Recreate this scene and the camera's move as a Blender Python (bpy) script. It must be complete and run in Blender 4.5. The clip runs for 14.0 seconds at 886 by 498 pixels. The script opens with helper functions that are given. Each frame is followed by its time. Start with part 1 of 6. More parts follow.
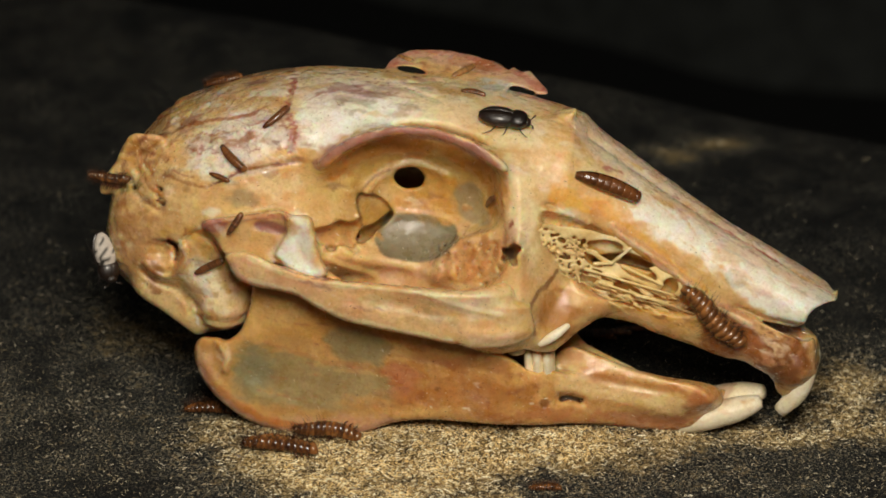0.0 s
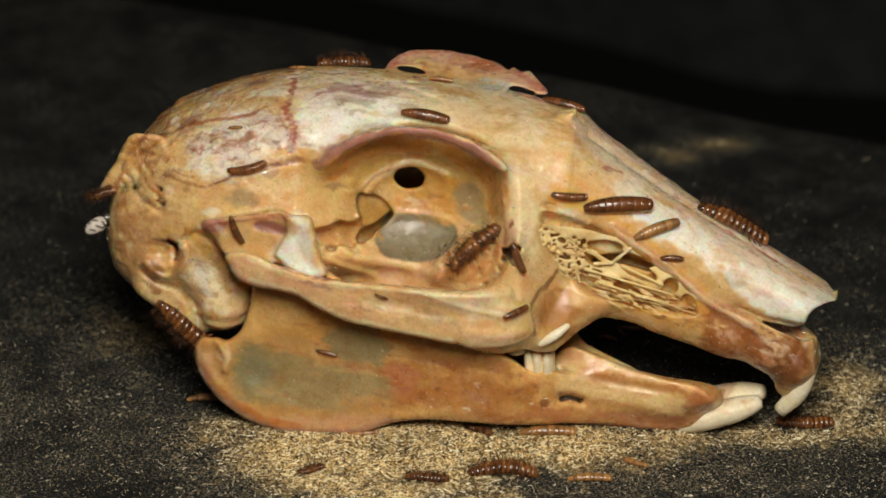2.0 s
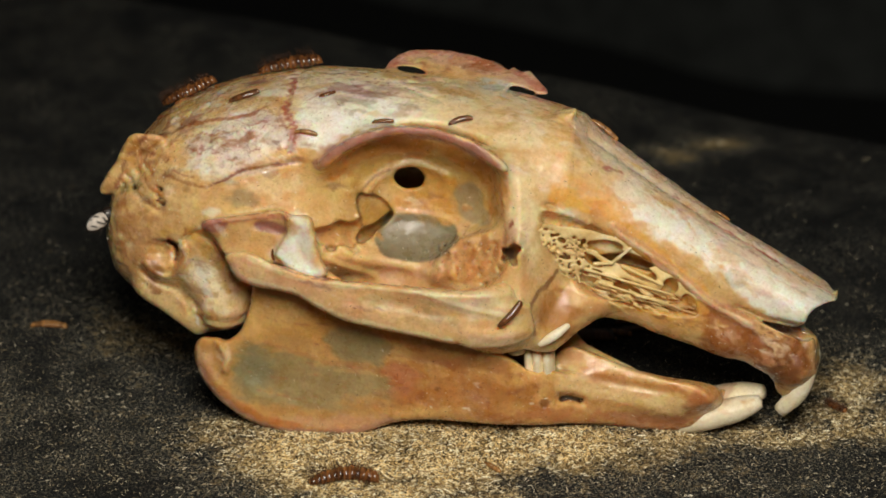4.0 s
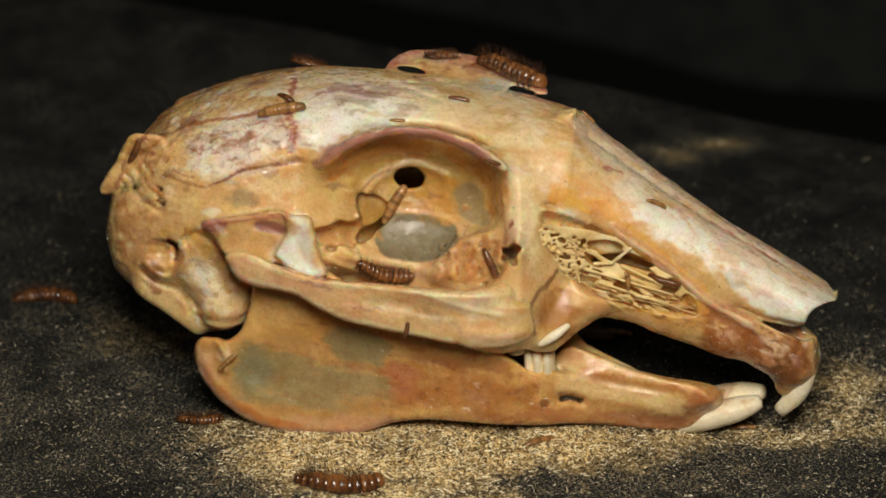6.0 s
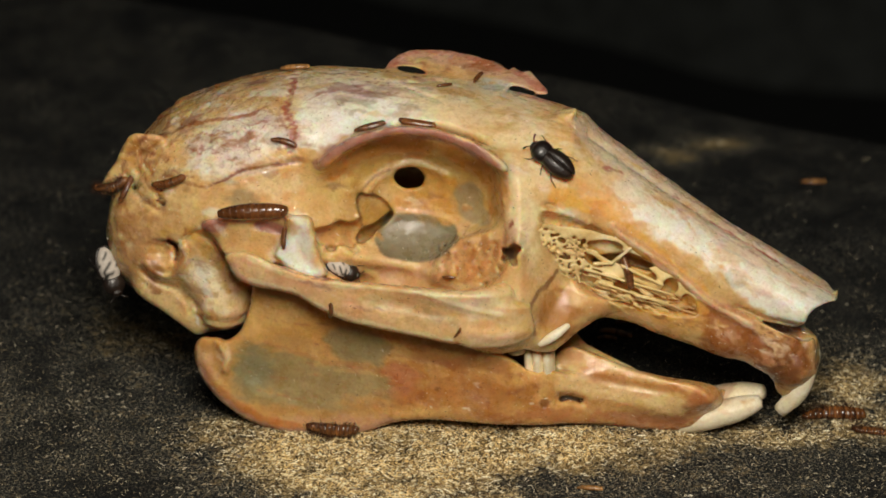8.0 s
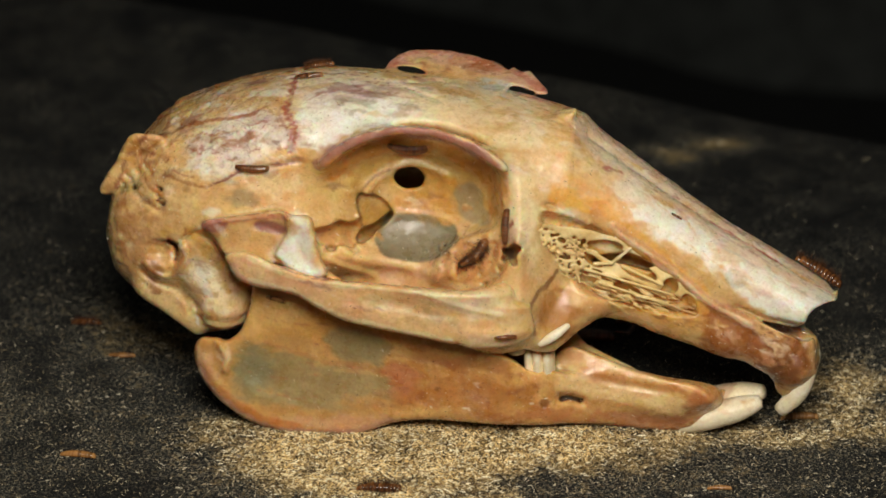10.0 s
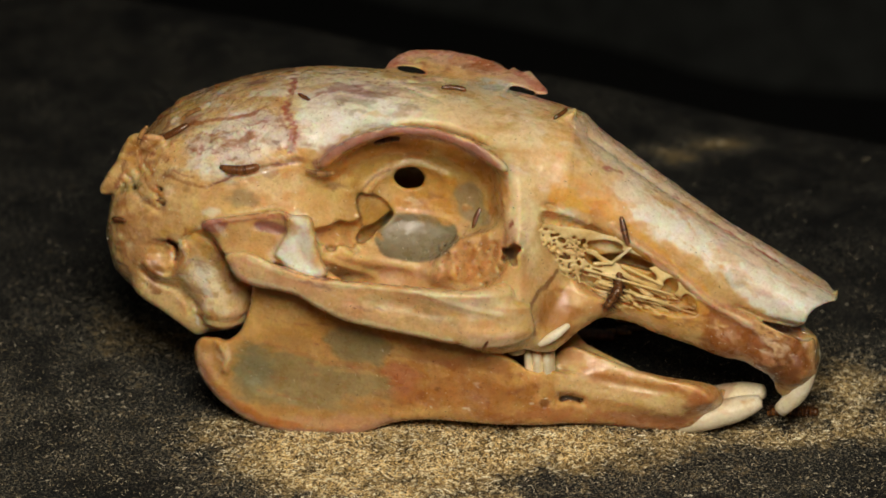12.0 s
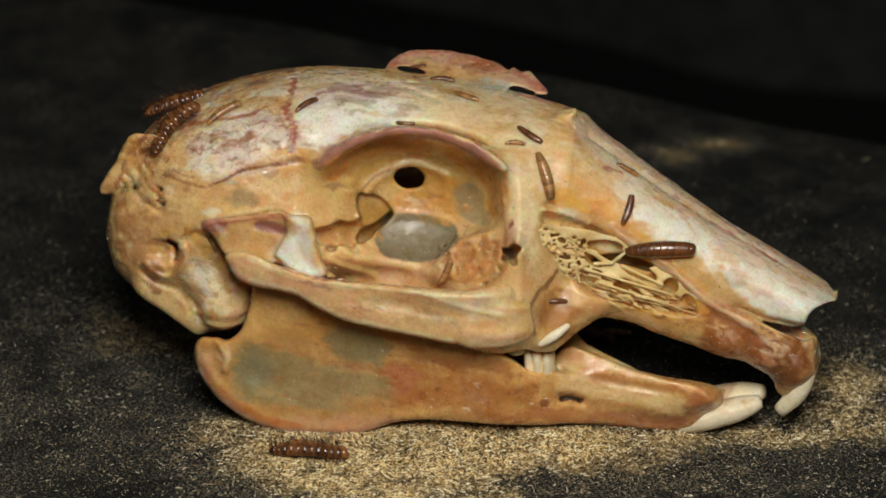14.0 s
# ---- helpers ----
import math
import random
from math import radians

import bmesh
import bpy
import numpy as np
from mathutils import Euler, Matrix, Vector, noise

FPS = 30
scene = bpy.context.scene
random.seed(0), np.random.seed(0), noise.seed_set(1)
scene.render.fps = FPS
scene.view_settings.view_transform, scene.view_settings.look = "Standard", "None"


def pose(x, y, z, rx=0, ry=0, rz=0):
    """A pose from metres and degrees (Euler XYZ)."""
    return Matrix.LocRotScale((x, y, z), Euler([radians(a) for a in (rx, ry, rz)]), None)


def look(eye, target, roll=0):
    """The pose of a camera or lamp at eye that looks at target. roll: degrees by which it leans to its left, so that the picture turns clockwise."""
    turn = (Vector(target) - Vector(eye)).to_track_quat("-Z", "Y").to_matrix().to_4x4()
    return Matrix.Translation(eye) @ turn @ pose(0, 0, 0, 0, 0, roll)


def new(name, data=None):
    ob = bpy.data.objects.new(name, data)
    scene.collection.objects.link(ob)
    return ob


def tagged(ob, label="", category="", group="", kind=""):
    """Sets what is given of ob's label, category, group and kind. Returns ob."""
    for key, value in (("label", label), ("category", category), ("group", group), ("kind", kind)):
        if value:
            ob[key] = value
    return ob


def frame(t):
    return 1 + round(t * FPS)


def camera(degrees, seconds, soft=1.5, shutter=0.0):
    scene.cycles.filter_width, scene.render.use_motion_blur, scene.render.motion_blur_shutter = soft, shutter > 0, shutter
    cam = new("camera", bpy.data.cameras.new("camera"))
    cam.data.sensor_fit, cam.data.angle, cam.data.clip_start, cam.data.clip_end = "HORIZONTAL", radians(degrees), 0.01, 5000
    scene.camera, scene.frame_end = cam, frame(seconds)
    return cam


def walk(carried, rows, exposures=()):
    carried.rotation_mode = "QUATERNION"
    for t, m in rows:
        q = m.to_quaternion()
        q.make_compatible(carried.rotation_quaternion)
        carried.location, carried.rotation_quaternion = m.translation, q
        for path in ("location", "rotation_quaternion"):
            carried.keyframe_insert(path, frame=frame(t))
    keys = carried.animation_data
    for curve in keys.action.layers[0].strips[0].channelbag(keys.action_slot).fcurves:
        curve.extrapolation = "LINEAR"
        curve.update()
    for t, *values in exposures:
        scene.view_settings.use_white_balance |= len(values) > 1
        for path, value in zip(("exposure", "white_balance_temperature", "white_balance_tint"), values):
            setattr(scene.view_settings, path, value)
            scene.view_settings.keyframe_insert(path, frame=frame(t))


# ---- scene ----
from mathutils.bvhtree import BVHTree

# ------------------------------------------------------------------ camera
# The skull is drawn up in a side elevation: G millimetres a unit, centre at (784, 441).
G, DIST = 0.0655, 450.0
DOWN, YAW = radians(24.0), radians(12.0)      # camera looks down; the snout is turned towards it
CA, SA, CY, SY = math.cos(DOWN), math.sin(DOWN), math.cos(YAW), math.sin(YAW)
HIGH = 19.7                                    # height of the drawing's centre over the cloth, mm
EYE = Vector((0, -DIST * CA, HIGH + DIST * SA)) * 0.001
cam = camera(2 * math.degrees(math.atan(784 * G / DIST)), 14.0, soft=1.7)
cam.data.dof.use_dof = True
cam.data.dof.focus_distance = 0.443
cam.data.dof.aperture_fstop = 34
still = look(EYE, (0, 0, HIGH * 0.001))
# neither the flash nor the white balance is quite the same each time: seconds, stops, kelvin, tint
FLICKER = [(0, -0.04, 6390, 9.7), (0.5, 0, 6305, 9.4), (1.0, -0.02, 6255, 9.2), (1.5, -0.2, 6370, 9.6), (2.0, 0, 6275, 9.3), (2.5, 0, 6370, 9.6), (3.0, -0.02, 6200, 9.1), (5.5, 0, 6225, 9.2),
           (6.0, -0.04, 6355, 9.6), (6.5, -0.12, 6480, 9.9), (7.0, -0.06, 6455, 9.9), (7.5, -0.13, 6455, 9.9), (8.0, -0.05, 6335, 9.5), (10.5, 0.03, 6225, 9.2), (11.0, -0.16, 6570, 10.2),
           (11.5, -0.13, 6455, 9.9), (12.0, -0.18, 6570, 10.2), (12.5, 0, 6335, 9.5), (13.0, -0.08, 6335, 9.5), (13.5, 0.02, 6355, 9.6), (14.0, -0.14, 6030, 8.6)]
walk(cam, [(0, still), (14.0, still)], FLICKER)

# ------------------------------------------------------------------ light
world = bpy.data.worlds.new("dim_room")
scene.world = world
world.use_nodes = True
world.node_tree.nodes["Background"].inputs[0].default_value = (1.0, 0.93, 0.82, 1)
world.node_tree.nodes["Background"].inputs[1].default_value = 0.019


def flash(name, eye, target, size, power, tint):
    lamp = bpy.data.lights.new(name, "AREA")
    lamp.shape, lamp.size, lamp.energy, lamp.color = "DISK", size, power, tint
    ob = new(name, lamp)
    ob.matrix_world = look(eye, target)
    return ob


# one flash head, just above the lens
flash("flash_lamp", (0.012, -0.240, 0.218), (0.005, 0.0, 0.015), 0.11, 0.955, (1.0, 0.905, 0.755))

# ------------------------------------------------------------------ materials
def nodes_of(name):
    mat = bpy.data.materials.new(name)
    mat.use_nodes = True
    tree = mat.node_tree
    return mat, tree, tree.nodes["Principled BSDF"]


def add(tree, kind, **values):
    node = tree.nodes.new(kind)
    for key, value in values.items():
        if key in node.inputs.keys():
            node.inputs[key].default_value = value
    return node


def grain(tree, scale, detail=6.0, rough=0.6):
    coords = tree.nodes.new("ShaderNodeTexCoord")
    tex = add(tree, "ShaderNodeTexNoise", Scale=scale, Detail=detail, Roughness=rough)
    tree.links.new(coords.outputs["Object"], tex.inputs["Vector"])
    return tex


def ramp(tree, source, *stops):
    node = tree.nodes.new("ShaderNodeValToRGB")
    while len(node.color_ramp.elements) < len(stops):
        node.color_ramp.elements.new(0.5)
    for element, (at, colour) in zip(node.color_ramp.elements, stops):
        element.position, element.color = at, (*colour, 1)
    tree.links.new(source, node.inputs[0])
    return node.outputs[0]


def mix(tree, kind, factor, a, b):
    node = tree.nodes.new("ShaderNodeMix")
    node.data_type, node.blend_type = "RGBA", kind
    for slot, value in ((0, factor), (6, a), (7, b)):
        if isinstance(value, bpy.types.NodeSocket):
            tree.links.new(value, node.inputs[slot])
        else:
            node.inputs[slot].default_value = value if slot == 0 else (*value, 1)
    return node.outputs[2]


def relief(tree, shader, height, strength, distance):
    bump = add(tree, "ShaderNodeBump", Strength=strength, Distance=distance)
    tree.links.new(height, bump.inputs["Height"])
    tree.links.new(bump.outputs[0], shader.inputs["Normal"])


def vein_mask(tree, scale, width):
    """Thin wandering lines: where a noise crosses its middle."""
    tex = grain(tree, scale, 3, 0.55)
    tex.inputs["Distortion"].default_value = 1.6
    off = tree.nodes.new("ShaderNodeMath")
    off.operation = "SUBTRACT"
    tree.links.new(tex.outputs[0], off.inputs[0])
    off.inputs[1].default_value = 0.5
    size = tree.nodes.new("ShaderNodeMath")
    size.operation = "ABSOLUTE"
    tree.links.new(off.outputs[0], size.inputs[0])
    return ramp(tree, size.outputs[0], (0.0, (1, 1, 1)), (width, (0, 0, 0)))


def bone_material(name, gloss, scatter):
    """Greasy half-cleaned bone: its stain colours, some with painted shade, come with the mesh, grain and pores on top.
    """
    mat, tree, shader = nodes_of(name)
    tone = tree.nodes.new("ShaderNodeAttribute")
    tone.attribute_name = "stain"
    blotch = ramp(tree, grain(tree, 480, 4, 0.58).outputs[0], (0.36, (0.90, 0.83, 0.72)), (0.56, (1.08, 1.08, 1.08)))
    fine = ramp(tree, grain(tree, 2600, 4).outputs[0], (0.3, (0.88, 0.82, 0.74)), (0.6, (1.08, 1.08, 1.08)))
    patchy = ramp(tree, grain(tree, 300, 5, 0.56).outputs[0], (0.36, (0.40, 0.29, 0.18)), (0.45, (0.49, 0.45, 0.38)), (0.54, (0.54, 0.53, 0.50)), (0.63, (0.70, 0.70, 0.69)))
    deep = add(tree, "ShaderNodeGamma", Gamma=1.16)
    tree.links.new(tone.outputs["Color"], deep.inputs["Color"])
    base = mix(tree, "OVERLAY", 0.32, deep.outputs[0], patchy)
    colour = mix(tree, "MULTIPLY", 0.5, base, blotch)
    colour = mix(tree, "MULTIPLY", 0.6, colour, fine)
    veins = vein_mask(tree, 170, 0.008)
    branch = vein_mask(tree, 480, 0.008)
    specks = ramp(tree, grain(tree, 1500, 6, 0.7).outputs[0], (0.55, (0, 0, 0)), (0.64, (0.8, 0.8, 0.8)))
    either = tree.nodes.new("ShaderNodeMath")
    either.operation = "MAXIMUM"
    tree.links.new(veins, either.inputs[0])
    tree.links.new(branch, either.inputs[1])
    amount = tree.nodes.new("ShaderNodeMath")
    amount.operation = "MULTIPLY"
    third = tree.nodes.new("ShaderNodeMath")
    third.operation = "MAXIMUM"
    tree.links.new(either.outputs[0], third.inputs[0])
    tree.links.new(specks, third.inputs[1])
    tree.links.new(third.outputs[0], amount.inputs[0])
    share = tree.nodes.new("ShaderNodeMath")
    share.operation = "MULTIPLY"
    tree.links.new(tone.outputs["Alpha"], share.inputs[0])
    share.inputs[1].default_value = 0.65
    tree.links.new(share.outputs[0], amount.inputs[1])
    colour = mix(tree, "MIX", amount.outputs[0], colour, (0.30, 0.10, 0.05))
    pits = ramp(tree, grain(tree, 3300, 2).outputs[0], (0.66, (1, 1, 1)), (0.74, (0.42, 0.28, 0.18)))
    colour = mix(tree, "MULTIPLY", 0.4, colour, pits)
    tree.links.new(colour, shader.inputs["Base Color"])
    wet = ramp(tree, grain(tree, 700, 3).outputs[0], (0.35, (gloss - 0.14,) * 3), (0.65, (gloss + 0.16,) * 3))
    tree.links.new(wet, shader.inputs["Roughness"])
    shader.inputs["Subsurface Weight"].default_value = scatter
    shader.inputs["Subsurface Radius"].default_value = (1.0, 0.42, 0.16)
    shader.inputs["Subsurface Scale"].default_value = 0.0021
    shader.inputs["Coat Weight"].default_value = 0.5
    shader.inputs["Coat Roughness"].default_value = 0.08
    relief(tree, shader, grain(tree, 1700, 8, 0.72).outputs[0], 0.42, 0.0003)
    film = add(tree, "ShaderNodeBump", Strength=0.4, Distance=0.0003)
    tree.links.new(grain(tree, 1300, 4, 0.6).outputs[0], film.inputs["Height"])
    tree.links.new(film.outputs[0], shader.inputs["Coat Normal"])
    return mat


BONE = bone_material("greasy_bone", 0.30, 0.85)
TOOTH = bone_material("tooth_enamel", 0.32, 0.12)
THIN_BONE = bone_material("thin_bone", 0.36, 0.15)

# ------------------------------------------------------------------ solid modelling, in millimetres
def at(px, py, y=0.0):
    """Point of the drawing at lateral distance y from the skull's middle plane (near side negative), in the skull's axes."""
    k = 1.0
    for _ in range(6):
        u, v = (px - 784) * G * k, (441 - py) * G * k
        x = (u - y * SY) / CY
        deep = -x * SY + y * CY
        z = (v - deep * SA) / CA
        k = 1 + (deep * CA - z * SA) / DIST
    return np.array((x, y, z))


def drawn(x, y, z):
    """Drawing units of points given in the skull's axes."""
    across, deep = x * CY + y * SY, -x * SY + y * CY
    k = 1 + (deep * CA - z * SA) / DIST
    return 784 + across / k / G, 441 - (z * CA + deep * SA) / k / G


def smooth_line(points, closed=False, steps=6):
    """Catmull-Rom curve through points."""
    p = np.array(points, float)
    n = len(p)
    if closed:
        ring = np.vstack((p[-1:], p, p[:2]))
    else:
        ring = np.vstack((2 * p[:1] - p[1:2], p, 2 * p[-1:] - p[-2:-1]))
    t = np.linspace(0, 1, steps, endpoint=False)[:, None]
    out = []
    for i in range(n if closed else n - 1):
        a, b, c, d = ring[i:i + 4]
        out.append(0.5 * (2 * b + (c - a) * t + (2 * a - 5 * b + 4 * c - d) * t ** 2 + (3 * b - a - 3 * c + d) * t ** 3))
    if not closed:
        out.append(p[-1:])
    return np.vstack(out)


RX, RY = np.arange(140, 1540, 3.0), np.arange(60, 840, 3.0)


def sample(table, px, py):
    fx = np.clip((px - RX[0]) / 3.0, 0, len(RX) - 1.01)
    fy = np.clip((py - RY[0]) / 3.0, 0, len(RY) - 1.01)
    i, j = fx.astype(np.int32), fy.astype(np.int32)
    fx, fy = (fx - i).astype(np.float32), (fy - j).astype(np.float32)
    return ((table[i, j] * (1 - fx) + table[i + 1, j] * fx) * (1 - fy)
            + (table[i, j + 1] * (1 - fx) + table[i + 1, j + 1] * fx) * fy)


def line_table(points, closed=False, steps=6):
    """Distance in mm to a curve of the drawing; signed, negative inside, when closed."""
    line = smooth_line(points, closed, steps)
    ends = np.roll(line, -1, 0) if closed else line[1:]
    gx, gy = np.meshgrid(RX, RY, indexing="ij")
    best, inside = np.full(gx.shape, 1e9), np.zeros(gx.shape, bool)
    for (ax, ay), (bx, by) in zip(line, ends):
        ex, ey = bx - ax, by - ay
        h = np.clip(((gx - ax) * ex + (gy - ay) * ey) / (ex * ex + ey * ey + 1e-9), 0, 1)
        best = np.minimum(best, (gx - ax - h * ex) ** 2 + (gy - ay - h * ey) ** 2)
        if closed:
            inside ^= ((ay > gy) != (by > gy)) & (gx < ex * (gy - ay) / (by - ay + 1e-12) + ax)
    far = np.sqrt(best) * G
    return np.where(inside, -far, far).astype(np.float32) if closed else far.astype(np.float32)


class Solid:
    """A signed field on the near half of the skull (y <= 0), mirrored when meshed."""

    def __init__(self, x0, x1, y0, z0, z1, step):
        self.step, self.low = step, (x0, y0, z0)
        n = round(-y0 / step)
        self.low = (x0, -n * step, z0)
        xs = np.arange(x0, x1, step, dtype=np.float32)
        ys = np.arange(-n, 1, dtype=np.float32) * step
        zs = np.arange(z0, z1, step, dtype=np.float32)
        self.x, self.y, self.z = np.meshgrid(xs, ys, zs, indexing="ij")
        self.px, self.py = drawn(self.x, self.y, self.z)
        self.f = np.full(self.x.shape, 50.0, np.float32)
        self.far = None

    def stretch(self, lo, hi):
        """The part of the grid between two x positions."""
        n = self.f.shape[0]
        i = int(np.clip((lo - self.low[0]) / self.step, 0, n - 2))
        return slice(i, int(np.clip((hi - self.low[0]) / self.step + 1, i + 1, n)))

    def drawn_stretch(self, points, margin=4.0):
        xs = [p[0] for p in points]
        return self.stretch(at(min(xs), 441, 0)[0] - margin, at(max(xs), 441, -20)[0] + margin)

    def join(self, part, k=1.0):
        g, w = part if isinstance(part, tuple) else (part, slice(None))
        f = self.f[w]
        h = np.clip(0.5 + 0.5 * (f - g) / k, 0, 1)
        self.f[w] = f + (g - f) * h - k * h * (1 - h)

    def cut(self, part, k=0.6):
        g, w = part if isinstance(part, tuple) else (part, slice(None))
        f, g = self.f[w], -g
        h = np.clip(0.5 - 0.5 * (f - g) / k, 0, 1)
        self.f[w] = f + (g - f) * h + k * h * (1 - h)

    def ball(self, c, r):
        r = np.array(r, np.float32) * np.ones(3, np.float32)
        w = self.stretch(c[0] - r[0] - 3, c[0] + r[0] + 3)
        q = np.sqrt(((self.x[w] - c[0]) / r[0]) ** 2 + ((self.y[w] - c[1]) / r[1]) ** 2 + ((self.z[w] - c[2]) / r[2]) ** 2)
        return (q - 1) * float(r.min()), w

    def rod(self, a, b, ra, rb):
        a, b = np.array(a, np.float32), np.array(b, np.float32)
        e, r = b - a, max(ra, rb) + 3
        w = self.stretch(min(a[0], b[0]) - r, max(a[0], b[0]) + r)
        x, y, z = self.x[w], self.y[w], self.z[w]
        h = np.clip(((x - a[0]) * e[0] + (y - a[1]) * e[1] + (z - a[2]) * e[2]) / float(e @ e), 0, 1)
        q = (x - a[0] - h * e[0]) ** 2 + (y - a[1] - h * e[1]) ** 2 + (z - a[2] - h * e[2]) ** 2
        return np.sqrt(q) - (ra + (rb - ra) * h), w

    def sections(self, rows, power=2.3):
        """Body of superellipse cross-sections; rows of drawing x, top, bottom and half width in mm."""
        table = []
        for px, top, bottom, w in rows:
            hi, lo = at(px, top), at(px, bottom)
            zc, half = (hi[2] + lo[2]) / 2, (hi[2] - lo[2]) / 2
            table.append((hi[0], zc, math.sqrt(max(half ** 2 - (w * SA / CA) ** 2, 4)), w))
        table = smooth_line(table, steps=8)
        table = table[np.argsort(table[:, 0])]
        xs = self.x[:, :1, :1]
        zc, h, w = (np.interp(xs, table[:, 0], table[:, i]).astype(np.float32) for i in (1, 2, 3))
        q = ((np.abs(self.y) / w) ** power + (np.abs(self.z - zc) / h) ** power) ** (1 / power)
        g = (q - 1) * np.minimum(w, h) * 0.9
        return np.maximum(g, np.maximum(table[0, 0] - self.x, self.x - table[-1, 0]))

    def slab(self, points, y0, y1, round_=0.5, steps=6, mirrored=False):
        """Outline of the drawing between two lateral distances (numbers or arrays)."""
        w = slice(None) if mirrored else self.drawn_stretch(points)
        px, py = drawn(self.x, -self.y, self.z) if mirrored else (self.px[w], self.py[w])
        y0, y1 = (e[w] if isinstance(e, np.ndarray) else e for e in (y0, y1))
        s = sample(line_table(points, True, steps), px, py)
        t = np.maximum(y0 - self.y[w], self.y[w] - y1)
        g = np.minimum(np.maximum(s, t), 0) + np.sqrt(np.maximum(s + round_, 0) ** 2 + np.maximum(t + round_, 0) ** 2) - round_
        return g, w

    def press(self, points, width, depth, closed=False):
        """Sinks (or with a negative depth raises) the surface along a line, or over an outline."""
        w = self.drawn_stretch(points)
        s = sample(line_table(points, closed), self.px[w], self.py[w])
        if closed:
            e = np.clip(-s / width, 0, 1)
            self.f[w] += depth * e * e * (3 - 2 * e)
        else:
            self.f[w] += depth * np.exp(-(s / width) ** 2)

    def mesh(self, name, shade, both=True):
        f = np.concatenate((self.f, (self.f if self.far is None else self.far)[:, -2::-1]), 1) if both else self.f
        v, q = surface(f, self.step, self.low)
        return finish(name, v, q, shade)


def surface(f, step, low):
    """Surface nets: one vertex for each cell that the field's zero crosses."""
    s = f < 0
    both = np.zeros(tuple(n - 1 for n in f.shape), np.int8)
    corners = [(i, j, k) for i in (0, 1) for j in (0, 1) for k in (0, 1)]
    view = lambda a, c: a[c[0]:a.shape[0] - 1 + c[0], c[1]:a.shape[1] - 1 + c[1], c[2]:a.shape[2] - 1 + c[2]]
    for c in corners:
        both += view(s, c)
    cells = np.nonzero((both > 0) & (both < 8))
    index = np.full(both.shape, -1, np.int32)
    index[cells] = np.arange(len(cells[0]))
    value = {c: f[cells[0] + c[0], cells[1] + c[1], cells[2] + c[2]] for c in corners}
    total, count = np.zeros((len(cells[0]), 3)), np.zeros(len(cells[0]))
    for a in corners:
        for axis in range(3):
            if a[axis]:
                continue
            b = tuple(1 if i == axis else a[i] for i in range(3))
            hit = (value[a] < 0) != (value[b] < 0)
            t = np.where(hit, value[a] / np.where(hit, value[a] - value[b], 1), 0)
            point = np.array(a, float)[None] + t[:, None] * (np.array(b) - np.array(a))[None]
            total += point * hit[:, None]
            count += hit
    v = (np.stack(cells, 1) + total / count[:, None]) * step + np.array(low)
    quads = []
    for axis in range(3):
        o1, o2 = [(1, 2), (2, 0), (0, 1)][axis]
        lo = [slice(1, -1)] * 3
        lo[axis] = slice(0, -1)
        hi = list(lo)
        hi[axis] = slice(1, None)
        a, b = s[tuple(lo)], s[tuple(hi)]
        p = np.stack(np.nonzero(a != b), 1) + np.array([0 if i == axis else 1 for i in range(3)])
        flip = s[p[:, 0], p[:, 1], p[:, 2]]
        d1, d2 = np.eye(3, dtype=int)[o1], np.eye(3, dtype=int)[o2]
        ring = [index[tuple((p - m).T)] for m in (d1 + d2, d2, 0 * d1, d1)]
        q = np.stack(ring, 1)
        q[~flip] = q[~flip][:, ::-1]
        quads.append(q)
    return v, np.vstack(quads)


def hashed(p, scale, seed=0):
    """Value noise in 0..1 at points p (mm), cells of 'scale' mm."""
    q = p / scale + 100.0
    i = np.floor(q).astype(np.int64)
    f = q - i
    f = f * f * (3 - 2 * f)
    out = 0
    for a in (0, 1):
        for b in (0, 1):
            for c in (0, 1):
                n = (i[:, 0] + a) * 73856093 ^ (i[:, 1] + b) * 19349663 ^ (i[:, 2] + c) * 83492791 ^ seed * 2654435
                n = (n ^ (n >> 13)) * 1274126177 & 0x7fffffff
                n = (n ^ (n >> 16)) % 65536 / 65535.0
                wt = (f[:, 0] if a else 1 - f[:, 0]) * (f[:, 1] if b else 1 - f[:, 1]) * (f[:, 2] if c else 1 - f[:, 2])
                out = out + n * wt
    return out


def on_ground(px, py):
    """Where the drawing's line of sight meets the cloth, mm in the world's axes."""
    u, v = (px - 784) * G, (441 - py) * G
    way = np.stack(np.broadcast_arrays(u, DIST * CA + v * SA, -DIST * SA + v * CA), -1)
    k = (HIGH + DIST * SA) / -way[..., 2]
    return way[..., 0] * k, -DIST * CA + way[..., 1] * k


def normals_of(v, q):
    n = np.cross(v[q[:, 2]] - v[q[:, 0]], v[q[:, 3]] - v[q[:, 1]])
    out = np.zeros_like(v)
    for i in range(4):
        np.add.at(out, q[:, i], n)
    return out / (np.linalg.norm(out, axis=1, keepdims=True) + 1e-9)


SHAPES = {}


